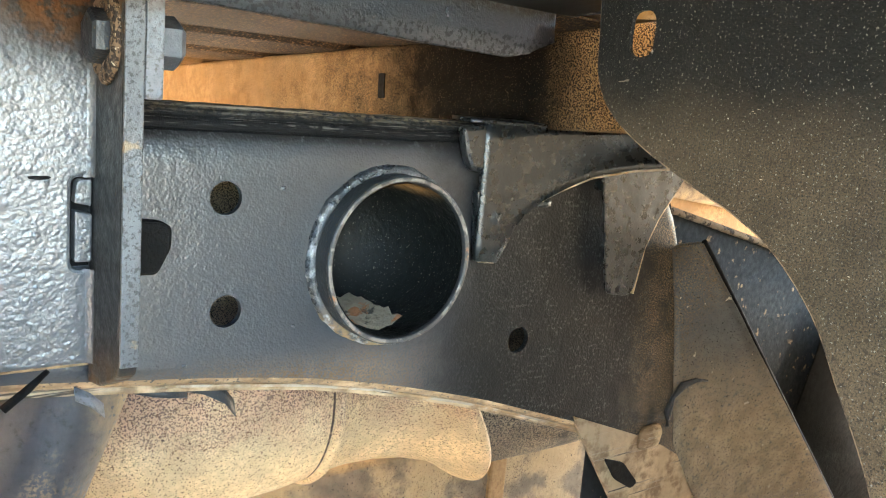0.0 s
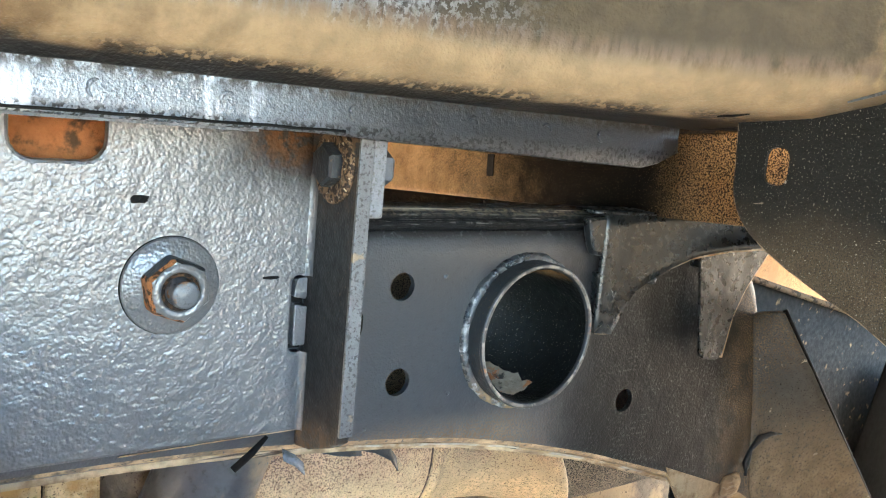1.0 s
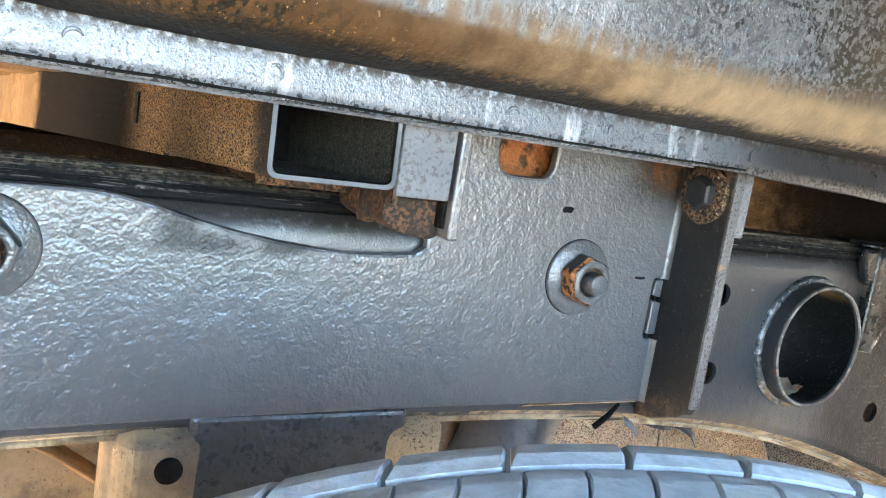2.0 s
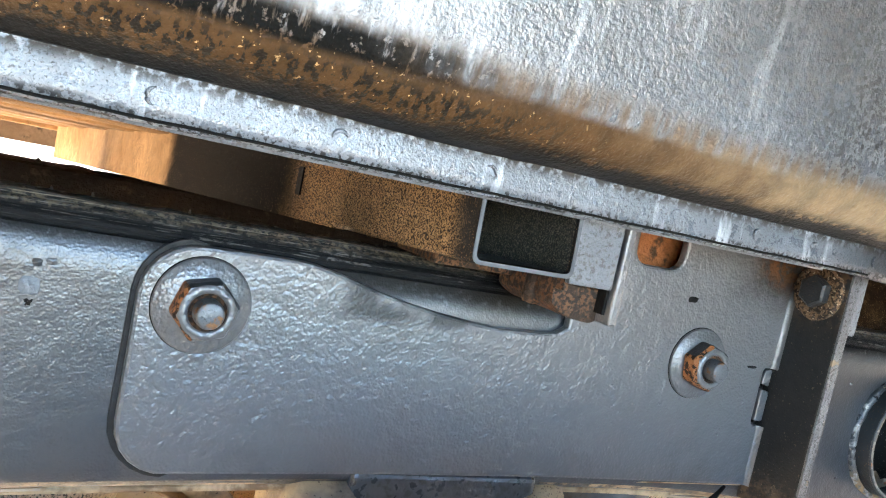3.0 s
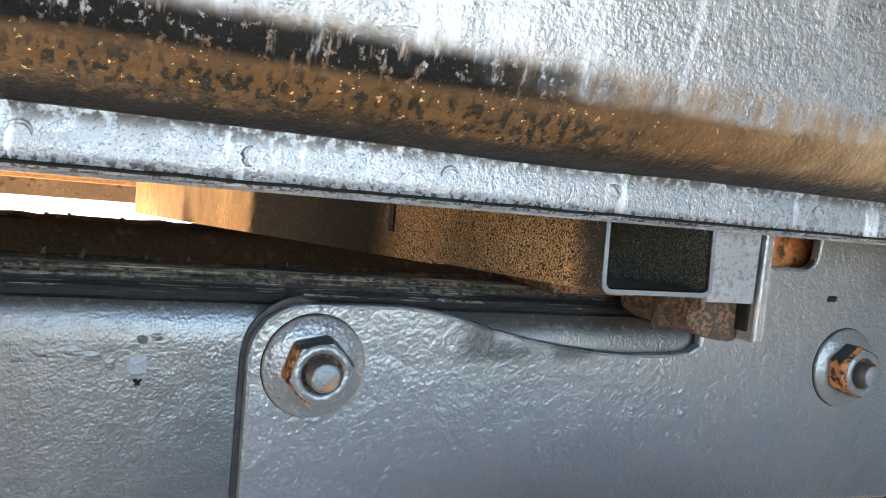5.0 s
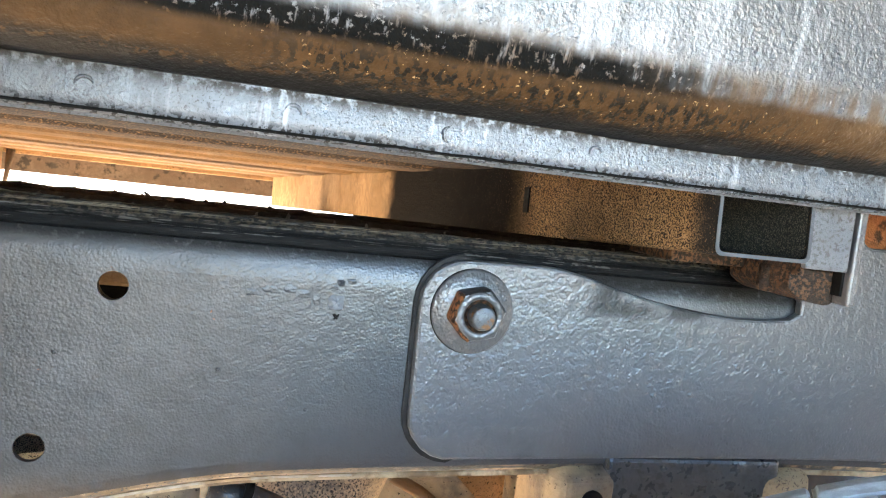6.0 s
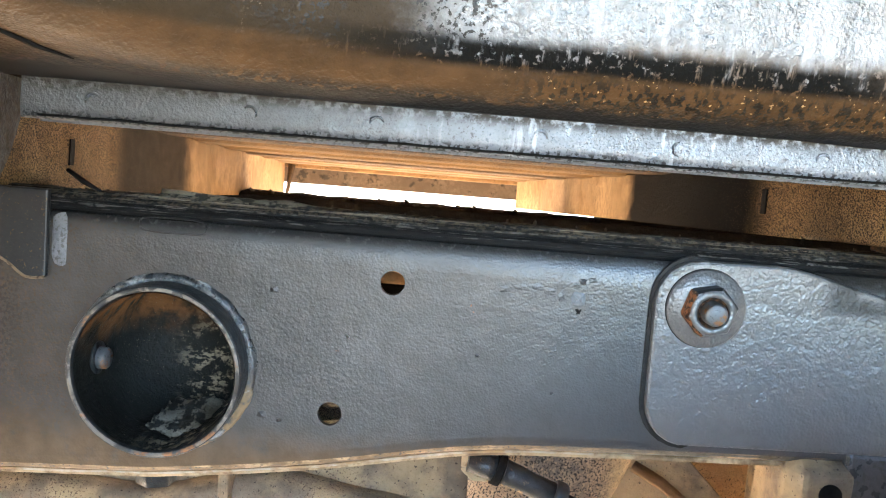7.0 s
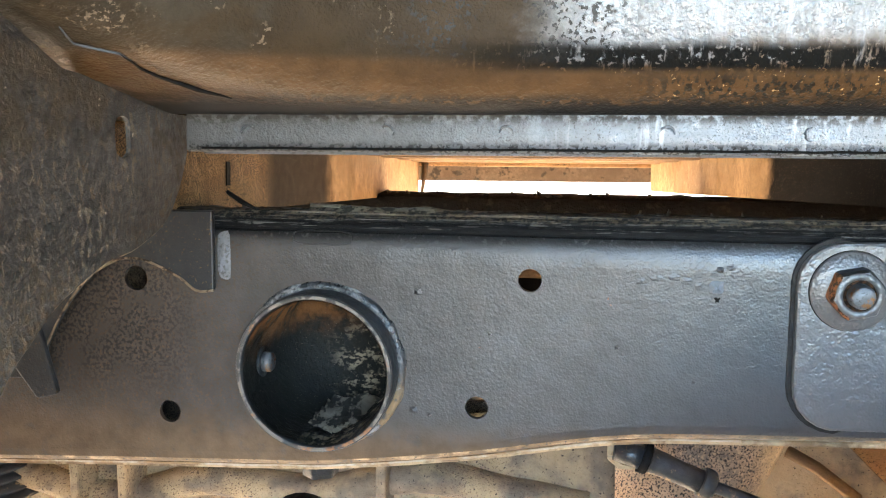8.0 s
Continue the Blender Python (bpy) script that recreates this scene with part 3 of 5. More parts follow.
def top_row(x):
    out = [(x, 0.021, RAIL_TOP - 0.0006 - drop(x))]
    for k in range(1, 8):
        y = 0.022 + (DEEP - 0.022) * k / 7
        crust = 0.0016 * noise.noise((x * 60, y * 60, 3)) + 0.0009 * noise.noise((x * 210, y * 150, 7))
        out.append((x, y, RAIL_TOP - drop(x) - 0.0015 - 0.0035 * k / 7 + crust))
    return out


dense = [-1.35 + i * 0.004 for i in range(478)] + [0.565]
lows = [low_row(x) for x in xs]
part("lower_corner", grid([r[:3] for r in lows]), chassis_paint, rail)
part("dusty_edge", grid([r[2:6] for r in lows]), surf("dust_fading_edge", (0.06, 0.052, 0.043), 0.45, spec=0.6, grain=PEEL, layers=(
    ((0.2, 0.135, 0.08), 0.7, (("grad", "X", -0.33, -0.42), ("rough", 90, 0.25, 0.5))),
    ((0.3, 0.205, 0.12), 0.7, (("grad", "X", 0.0, 0.08), ("rough", 120, 0.2, 0.45))),
    ((0.46, 0.33, 0.2), 0.75, (("rough", 60, 0.42, 0.6), ("lines", 200, 0.4, 0.6))),
    ((0.02, 0.016, 0.013), 0.5, (("rough", 420, 0.58, 0.64),)))), rail, "lower edge fading into tan dust")
part("bottom_flange", thick(grid([r[5:] for r in lows]), 0.0035), edge_dust, rail, "rounded lower edge caked in tan dust")
part("top_flange", thick(grid([top_row(x) for x in dense]), 0.0035), top_grime, rail, "top face layered with road grime")
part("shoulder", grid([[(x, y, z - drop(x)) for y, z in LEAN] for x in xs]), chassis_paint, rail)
part("top_corner", grid([lips_row(x) for x in dense]), corner_grime_shade, rail, "dark streaked upper corner of layered sheet edges")
inner_holes = [disc(-0.497, 0.692, 0.013), disc(-0.536, 0.607, 0.012)]
part("inner_web", plate([(x, z - 0.004) for x, z in low_edge] + [(x, z + 0.021) for x, z in top_edge], inner_holes, DEEP - 0.004, DEEP), speckle_dust, rail)
rows = []
for x in xs:
    if x > 0.12 or x < -0.34:
        z = lerp(LOW, x)
        w = 0.0012 * noise.noise((x * 70, 5, 0))
        rows.append([(x, 0.0065 + w, z + 0.0008), (x, 0.0072, z - 0.001 + w), (x, 0.016, z - 0.0025 - w), (x, 0.018, z)])
half = len([x for x in xs if x < -0.34])
part("lower_seam", grid(rows[:half]), bright_edge, rail, "scuffed weld seam under the rail")
part("lower_seam", grid(rows[half:]), bright_edge, rail, "scuffed weld seam under the rail")


# the rail on the other side of the vehicle
far_rail = thing("chassis_rail", "dirt-caked opposite chassis rail under the floor", "chassis rail")
rows = []
for i in range(141):
    x = -1.4 + 0.02 * i
    ragged = 0.0025 * noise.noise((x * 45, 0, 6)) + 0.002 * noise.noise((x * 120, 0, 2))
    rows.append([(x, 0.68, 0.56), (x, 0.68, 0.69), (x, 0.684, 0.699), (x, 0.692, 0.7015 + ragged), (x, 0.745, 0.7025 + ragged), (x, 0.758, 0.698), (x, 0.76, 0.69), (x, 0.76, 0.56)])
# near-black colour stands in for the shade under the floor
caked = surf("shaded_caked_rail", (0.007, 0.0065, 0.006), 0.85, spec=0.08, grain=(("rough", 240, 0.002),), layers=(((0.016, 0.014, 0.011), 0.9, (("rough", 60, 0.55, 0.66),)),))
part("web", grid([r[:3] for r in rows]), caked, far_rail)
part("top_flange", grid([r[2:6] for r in rows]), caked, far_rail, "ragged dirt-caked top face")
part("inner_web", grid([r[5:] for r in rows]), caked, far_rail)
# added strip that stops daylight leaking under the crossmember
part("packing_strip", rough_up(block(-0.245, 0.42, 0.69, 0.75, 0.695, 0.7125, 0.003), 0.0015, 50), caked, far_rail, "dark strip added to shut off daylight under the floor")
bm = bmesh.new()
rng = random.Random(8)
for i in range(70):
    s = rng.uniform(0.0015, 0.004)
    bmesh.ops.create_icosphere(bm, subdivisions=1, radius=1, matrix=Matrix.LocRotScale((rng.uniform(-0.9, 0.4), rng.uniform(0.69, 0.74), 0.703), Euler((rng.random(), rng.random(), rng.random())), (s * rng.uniform(1, 3), s, s * 0.8)))
tagged(part("grime_clods", rough_up(bm, 0.001, 200), top_grime, None, "dry clods of dirt on the opposite rail"), category="dirt", kind="stuff")


# the two cross tubes that end in the rail
def tube_end(cx, cz, r, out, spin, bore):
    m = facing(cx, 0, cz)
    collar = part("tube_collar", lathe([(r, -0.07), (r + 0.0035, -0.07), (r + 0.0035, out - 0.001), (r + 0.003, out), (r + 0.0008, out), (r, out - 0.001)], 56, m, True),
                  dark_steel, rail, "open steel cross tube with a worn bright rim")
    part("rim", lathe([(r + 0.0001, out - 0.0012), (r + 0.0008, out + 0.0004), (r + 0.0024, out + 0.0004), (r + 0.0036, out - 0.0012)], 56, m), rim_wear, collar)
    part("bore", lathe([(r - 0.0008, out - 0.002), (r - 0.0008, -0.068), (0.0, -0.07)], 48, m), bore, collar)
    rows = []
    for i in range(161):
        a = 2 * math.pi * i / 160
        rr = 0.0036 + 0.0012 * noise.noise((math.cos(a) * 4 + spin, math.sin(a) * 4, 0)) + 0.0006 * noise.noise((math.cos(a) * 16 + spin, math.sin(a) * 16, 3))
        rows.append([((r + 0.0045 + rr * math.cos(b)) * math.cos(a), (r + 0.0045 + rr * math.cos(b)) * math.sin(a), max(0.0002, rr * math.sin(b))) for b in (radians(k) for k in range(0, 181, 30))])
    bead = grid(rows)
    bmesh.ops.transform(bead, matrix=m, verts=bead.verts)
    part("weld_bead", bead, weld_metal, collar, "rippled weld bead with paint worn off")


tube_end(0.258, 0.661, 0.0448, 0.016, 0.0, black_bore)
tube_end(-0.631, 0.639, 0.0485, 0.023, 7.0, tube_inside)


m = Matrix.Translation((-0.6775, 0.012, 0.636)) @ Matrix.Rotation(radians(90), 4, "Z") @ OUT
bolt_end = thing("bolt", "small grey bolt end inside the cross tube", "bolt", m=m)
part("head", lathe([(0.0, 0.007), (0.0058, 0.007), (0.007, 0.0055), (0.007, 0.0), (0.0, 0.0)], 24), stud_paint, bolt_end)
part("washer", lathe([(0.004, 0.0008), (0.0105, 0.0008), (0.0105, -0.001), (0.004, -0.001)], 24), dark_steel, bolt_end)


def mud_pile(cx, cz, r, name_label, seed, w, skin):
    rows = []
    for i in range(13):
        t = i / 12
        rows.append([(cx + (u - 0.5) * w + seed * 0.0, 0.062 - 0.062 * t, cz - math.sqrt(max(0.0, (r - 0.001) ** 2 - ((u - 0.5) * w) ** 2)) + (1 - t) * 0.009 * math.sin(math.pi * u) ** 2
                      + 0.005 * noise.noise((u * 9 + seed, t * 9, seed))) for u in (k / 14 for k in range(15))])
    ob = part("mud_clod", grid(rows), skin, None, name_label)
    tagged(ob, category="mud")


mud_pile(0.247, 0.661, 0.0455, "grey and rust dried mud lying in the tube", 2.0, 0.05, mud)
mud_pile(-0.617, 0.639, 0.0485, "pale dried mud streak lying in the tube", 9.0, 0.05, pale_mud)

def scar(x, z, w, h, seed, y=0.0, lift=0.0025):
    """A low ragged blob on the face at y."""
    rows = []
    for i in range(17):
        a = 2 * math.pi * i / 16
        a = a if i < 16 else 0.0
        edge = 1 + 0.35 * noise.noise((math.cos(a) * 2 + seed, math.sin(a) * 2, seed))
        rows.append([(x + 0.5 * w * t * edge * math.copysign(abs(math.cos(a)) ** 0.6, math.cos(a)), y + 0.0003 - lift * (1 - t * t) * (0.7 + 0.5 * noise.noise((math.cos(a) * t * 3 + seed, math.sin(a) * t * 3, 2))),
                      z + 0.5 * h * t * edge * math.copysign(abs(math.sin(a)) ** 0.6, math.sin(a))) for t in (0.02, 0.3, 0.6, 0.8, 1.0)])
    return grid(rows)


# raised weld scars and chips on the web
for x, z, w, h in ((-0.6985, 0.71, 0.010, 0.034),):
    part("weld_scar", scar(x, z, w, h, 1.0), worn_grey, rail, "pale scraped weld scar")
for x, z, w, h in ((-0.3815, 0.7, 0.010, 0.009),):
    part("weld_scar", scar(x, z, w, h, 4.0), surf("bare_pale_chip", (0.2, 0.21, 0.225), 0.45, grain=(("rough", 300, 0.0006),)), rail, "small pale chip of weld")
for x, z, w, h in ((-0.427, 0.7025, 0.010, 0.005), (-0.417, 0.7045, 0.011, 0.005), (-0.407, 0.7055, 0.009, 0.006), (-0.399, 0.7035, 0.011, 0.006), (-0.392, 0.7005, 0.006, 0.007), (-0.383, 0.7085, 0.007, 0.004), (-0.374, 0.712, 0.006, 0.004)):
    part("weld_spatter", scar(x, z, w, h, x * 40, 0.0, 0.0009), chassis_paint, rail)
part("pit", scar(-0.381, 0.6925, 0.006, 0.006, 3.0, 0.0, 0.0006), dark_void, rail)
for x, z, w in ((-0.567, 0.691, 0.006), (-0.676, 0.60, 0.005), (-0.57, 0.612, 0.007), (-0.559, 0.609, 0.004), (-0.44, 0.66, 0.003), (-0.52, 0.665, 0.003), (-0.38, 0.711, 0.005), (-0.392, 0.64, 0.003),
                (0.105, 0.715, 0.003), (0.19, 0.70, 0.004), (0.2, 0.625, 0.003), (0.14, 0.61, 0.003), (0.29, 0.62, 0.003)):
    part("paint_lump", scar(x, z, w, w * 0.8, x * 31, 0.0, 0.0016), chassis_paint, rail)
oval = [(0.02 * math.copysign(abs(math.cos(a)) ** 0.5, math.cos(a)), 0.0045 * math.copysign(abs(math.sin(a)) ** 0.5, math.sin(a))) for a in (2 * math.pi * k / 32 for k in range(33))]
part("stamped_oval", pipe([(-0.63 + u, -0.0002, 0.7245 + v) for u, v in oval], 0.0006, 6), chassis_paint, rail)

# dirt clods and torn seam strips along the rail
bm = bmesh.new()
rng = random.Random(4)
for i in range(150):
    x = rng.uniform(-0.72, 0.3)
    y = rng.choice((rng.uniform(0.066, 0.078), rng.uniform(0.03, 0.078)))
    s = rng.uniform(0.0005, 0.0013) * (1.4 if rng.random() < 0.1 else 1)
    m = Matrix.LocRotScale((x, y, RAIL_TOP - 0.0022 - 0.0035 * (y - CORNER) / (DEEP - CORNER)), Euler((rng.random() * 6, rng.random() * 6, rng.random() * 6)), (s * rng.uniform(1, 4), s, s * 0.9))
    bmesh.ops.create_icosphere(bm, subdivisions=1, radius=1, matrix=m)
tagged(part("grime_clods", rough_up(bm, 0.0004, 300), top_grime, None, "small dry clods of dirt on the rail top"), category="dirt", kind="stuff")


def strip(points, wid, material, name, label, category):
    rows = [[Vector(p) + Vector((0, wid * (k - 0.5) * 0.5, wid * (k - 0.5))) for k in (0, 1)] for p in points]
    ob = part(name, thick(grid(rows), 0.0008), material, None, label)
    return tagged(ob, category=category)


rows = []
for i in range(57):
    x = -0.672 + 0.0026 * i
    fade = math.sin(math.pi * i / 56) ** 0.5
    rows.append([(x, 0.016 + 0.006 * k + 0.003 * noise.noise((x * 60, k, 1)), RAIL_TOP - 0.0012 + fade * (0.0042 * math.sin(math.pi * k / 4) * (0.6 + 0.9 * noise.noise((x * 45, 1, 5))) + 0.0012 * noise.noise((x * 190, k * 2.0, 9)))) for k in range(5)])
tagged(part("mud_crust", grid(rows), pale_mud, None, "flaking pale crust of mud along the rail top"), category="mud")
strip([(-0.648, 0.030, 0.7425), (-0.636, 0.026, 0.7425), (-0.622, 0.025, 0.7418), (-0.608, 0.028, 0.7408)], 0.004, pale_mud, "paint_flake", "curled pale flake of grime on the rail", "flake")
strip([(0.14, 0.012, 0.598), (0.155, 0.010, 0.594), (0.166, 0.008, 0.588), (0.172, 0.008, 0.580)], 0.008, dark_steel, "paint_flake", "torn dark strip of seam sealer hanging down", "flake")
strip([(0.175, 0.010, 0.593), (0.19, 0.010, 0.590), (0.205, 0.010, 0.5885), (0.222, 0.010, 0.586)], 0.006, chassis_paint, "paint_flake", "dark flake of seam sealer under the rail", "flake")
strip([(0.118, 0.011, 0.598), (0.128, 0.010, 0.595), (0.136, 0.009, 0.5935), (0.146, 0.010, 0.592)], 0.005, dark_steel, "paint_flake", "short dark flake of seam sealer", "flake")
strip([(0.26, 0.009, 0.579), (0.266, 0.008, 0.577), (0.274, 0.008, 0.575)], 0.004, pale_mud, "paint_flake", "small pale chip on the seam", "flake")
strip([(0.088, -0.002, 0.604), (0.095, -0.003, 0.600), (0.101, -0.003, 0.594)], 0.006, worn_grey, "paint_flake", "grey curl of sealer below the flange", "flake")
tagged(part("twig", pipe([(-0.70, 0.012, 0.7525), (-0.688, 0.008, 0.746), (-0.676, 0.004, 0.7415)], [0.0014, 0.0018, 0.0008], 6), dark_void, None, "short dark twig caught on the rail"), category="twig")
tagged(part("cable_tie_tail", pipe([(0.0755, -0.006, 0.618), (0.0665, -0.0075, 0.6105), (0.057, -0.0065, 0.6025)], [0.0012, 0.002, 0.0021], 8), dark_void, None, "cut black cable tie end below the bracket"), category="cable tie")


# ---------- gussets between rail and body ----------
gusset = thing("gusset", "dark curved steel gusset with a pale worn edge", "gusset")
bottom = [(0.317, 0.657), (0.338, 0.6545), (0.343, 0.672), (0.353, 0.686), (0.366, 0.695), (0.38, 0.7025), (0.40, 0.711), (0.43, 0.717), (0.46, 0.7195), (0.50, 0.7195)]
rows = []
for i in range(31):
    x = 0.3175 + 0.175 * i / 30
    zb = lerp(bottom, x)
    y = -0.005 - 0.026 * max(0, (x - 0.33) / 0.16) ** 1.3
    rows.append([(x, y - 0.012 * (1 - t) ** 2 * max(0, (x - 0.34) / 0.1 if x < 0.44 else 1), zb + (0.741 - zb) * t) for t in (k / 8 for k in range(9))])
part("sheet", thick(grid(rows), 0.003), gusset_paint, gusset)
part("edge", pipe([(r[0][0], r[0][1] + 0.001, r[0][2]) for r in rows[1:]], 0.0014, 8), bright_edge, gusset, "worn bare edge")
part("lip", plate(soft_corners([(0.300, 0.738), (0.304, 0.722), (0.309, 0.712), (0.327, 0.710), (0.329, 0.741)], 0.003), [], -0.0075, 0.0, 0.003), gusset_paint, gusset)
part("stiffener", plate(soft_corners([(0.316, 0.70), (0.321, 0.6555), (0.326, 0.6555), (0.323, 0.70)], 0.002), [], -0.0065, 0.0, 0.0015), gusset_paint, gusset)
part("top_fold", thick(grid([[(0.306 + 0.19 * i / 20, -0.008 - 0.03 * (i / 20) ** 1.5, 0.7425), (0.306 + 0.19 * i / 20, 0.012, 0.7435)] for i in range(21)]), 0.002), gusset_paint, gusset)
part("dimple", scar(0.331, 0.683, 0.013, 0.015, 5.0, -0.0065, 0.004), gusset_paint, gusset, "pressed dimple")
part("slit", scar(0.371, 0.692, 0.012, 0.005, 8.0, -0.0085, 0.003), gusset_paint, gusset)
tab_outline = soft_corners([(0.414, 0.735), (0.420, 0.700), (0.434, 0.629), (0.462, 0.625), (0.470, 0.66), (0.482, 0.682), (0.506, 0.710), (0.51, 0.735)], [0, 0, 0.006, 0.01, 0.02, 0.02, 0, 0])
tab = thing("bracket_tab", "dark rounded steel tab on the rail", "bracket")
part("sheet", plate(tab_outline, [], -0.014, -0.0115, 0.0008), gusset_paint, tab)
part("edge", pipe([(0.463, -0.0125, 0.627), (0.470, -0.0125, 0.66), (0.482, -0.0125, 0.682), (0.506, -0.0125, 0.710)], 0.0015, 8), edge_dust, tab, "dusty pale edge")
part("spacer", block(0.425, 0.5, -0.0115, 0.003, 0.70, 0.73, 0.002), gusset_paint, tab)

# the rail's kicked-out arm beyond the gusset
arm = thing("rail_arm", "dust-speckled flared arm of the chassis rail", "chassis rail")
fold = [(0.522, 0.002, 0.655), (0.535, 0.002, 0.60), (0.545, 0.002, 0.54), (0.555, 0.003, 0.49), (0.59, 0.003, 0.44), (0.66, 0.003, 0.36)]
edge = [(0.512, -0.033, 0.667), (0.567, -0.034, 0.612), (0.62, -0.034, 0.558), (0.68, -0.034, 0.498), (0.73, -0.034, 0.448), (0.80, -0.034, 0.378)]
rows = [[Vector(a).lerp(Vector(b), t) + Vector((0, 0.006 * math.sin(math.pi * t), 0)) for t in (k / 8 for k in range(9))] for a, b in zip(fold, edge)]
part("sheet", thick(grid(rows), 0.0035), surf("dusty_arm", (0.06, 0.056, 0.048), 0.5, grain=PEEL, spec=0.8, layers=(((0.2, 0.14, 0.085), 0.8, (("rough", 800, 0.5, 0.58), ("grad", "X", 0.57, 0.53))), ((0.3, 0.23, 0.15), 0.75, (("grad", "Z", 0.60, 0.5), ("rough", 300, 0.25, 0.5))), ((0.015, 0.013, 0.01), 0.6, (("rough", 700, 0.6, 0.65),)), ((0.5, 0.42, 0.33), 0.9, (("rough", 110, 0.68, 0.7),)))), arm)
part("edge", pipe([(x, y, z) for x, y, z in edge], 0.002, 8), dark_void, arm)
part("lower_web", thick(grid([[(x, 0.004, z), (x + 0.1, 0.006, z - 0.14)] for x, z in ((0.43, 0.535), (0.47, 0.52), (0.51, 0.505), (0.555, 0.485), (0.6, 0.45), (0.7, 0.37))]), 0.004), edge_dust, arm)
part("weld_bead", rough_up(pipe([(0.572, -0.012, 0.545), (0.560, -0.009, 0.547), (0.548, -0.006, 0.544), (0.539, -0.005, 0.534), (0.535, -0.005, 0.521), (0.536, -0.006, 0.510)], [0.0012, 0.0022, 0.0028, 0.0024, 0.0026, 0.0014], 10), 0.0022, 160), dark_steel, arm, "curled weld bead on the rail end")
part("weld_lump", rough_up(block(0.508, 0.536, -0.005, 0.004, 0.492, 0.512, 0.006, 3), 0.004, 60), edge_dust, arm, "dusty weld lump")
part("torn_gap", plate(soft_corners([(0.47, 0.494), (0.492, 0.487), (0.512, 0.466), (0.505, 0.462), (0.485, 0.474)], 0.004), [], -0.0015, 0.003), dark_void, arm, "dark torn opening")

inner = thing("inner_wing", "dark slate painted inner body panel", "body panel")
part("sheet", thick(grid([[(0.50 + 0.7 * i / 12, 0.045, 0.693 - 0.162 * i / 12 - 0.5 * t) for t in (0, 0.25, 0.5, 0.75, 1)] for i in range(13)]), 0.002), surf("slate_paint", (0.016, 0.018, 0.019), 0.7, spec=0.12, grain=(("rough", 200, 0.0004),), layers=(
    (DUST, 0.9, (("rough", 90, 0.6, 0.75),)),)), inner)
# second, black sheet for the panel's darker lower part
part("lower_panel", thick(grid([[(a, 0.03, z), (a + 0.12, 0.026, z - 0.02), (1.3, 0.026, z - 0.06)] for a, z in ((0.838, 0.575), (0.81, 0.50), (0.793, 0.458), (0.835, 0.41), (0.9, 0.355), (1.0, 0.28))]), 0.002), dark_void, inner, "black lower part of the panel")
part("top_edge", pipe([(0.50 + 0.7 * i / 12, 0.043, 0.694 - 0.162 * i / 12) for i in range(13)], 0.003, 8), rolled_dust, inner)

left = thing("gusset", "dark green-black steel gusset with a dusty curved edge", "gusset")
curve = flowing([(-0.704, 0.688), (-0.716, 0.6875), (-0.728, 0.696), (-0.748, 0.7055), (-0.762, 0.708), (-0.776, 0.705), (-0.798, 0.69), (-0.82, 0.66), (-0.84, 0.62)])
part("sheet", plate([(-0.7035, 0.741), *curve, (-0.86, 0.62), (-0.86, 0.741)], [], -0.006, -0.001, 0.001), dark_steel, left)
part("edge", pipe([(x, -0.006, z) for x, z in curve], 0.0009, 8), rolled_dust, left, "dusty tan edge")
part("tab", plate(soft_corners([(-0.83, 0.66), (-0.818, 0.612), (-0.834, 0.608), (-0.85, 0.63)], 0.003), [], -0.012, -0.007, 0.001), dark_steel, left)


# ---------- bolt-on suspension bracket over the rail ----------
bracket = thing("bolt_on_bracket", "thick black painted bracket plate bolted over the rail", "bracket")
corner = lambda cx, cz, r, a0, a1, n=6: [(cx + r * math.cos(radians(a0 + (a1 - a0) * k / n)), cz + r * math.sin(radians(a0 + (a1 - a0) * k / n))) for k in range(n + 1)]
outline = [*soft_corners([(0.13, 0.664), (0.13, 0.7055), (0.0845, 0.7055), (0.0845, 0.664)], [0, 0, 0.004, 0.004])[2:], (0.093, 0.664), (0.093, 0.6195), (-0.06, 0.6205), (-0.19, 0.619), *corner(-0.31, 0.641, 0.0255, 280, 180), *corner(-0.311, 0.7045, 0.0255, 180, 90)]
outline += [(-0.288, 0.7305), (-0.265, 0.7305), (-0.253, 0.7295), (-0.232, 0.725), (-0.215, 0.7203), (-0.195, 0.716), (-0.176, 0.713), (-0.155, 0.7105), (-0.136, 0.709), (-0.11, 0.7095),
            (-0.096, 0.711), (-0.0895, 0.715), (-0.0895, 0.722), (-0.094, 0.727), (-0.097, 0.735), (-0.097, 0.81), (-0.0515, 0.81), *corner(-0.0415, 0.7705, 0.0095, 180, 270, 4),
            *corner(-0.021, 0.7705, 0.0095, 270, 360, 4), (-0.011, 0.81), (0.093, 0.81), (0.093, 0.7055)]
part("plate", plate(outline, [], -0.0072, -0.0004, 0.0018), plate_paint, bracket)
for x0, x1 in ((-0.30, -0.212), (0.0, 0.1)):
    part("lower_lip", grid([[(x, -0.0055, 0.6195), (x, 0.0, 0.6165), (x, 0.012, 0.6075)] for x in (x0 + (x1 - x0) * i / 6 for i in range(7))]), edge_dust, bracket, "dusty folded lower lip")
part("tongue", plate(soft_corners([(0.0858, 0.6675), (0.0932, 0.6675), (0.0932, 0.689), (0.0858, 0.6905)], 0.001), [], -0.0082, 0.0, 0.0008), plate_paint, bracket)
part("tongue_tip", plate(soft_corners([(0.0858, 0.694), (0.0932, 0.6925), (0.0932, 0.7045), (0.087, 0.7045)], [0.001, 0.001, 0.001, 0.004]), [], -0.0068, 0.0, 0.0006), plate_paint, bracket)
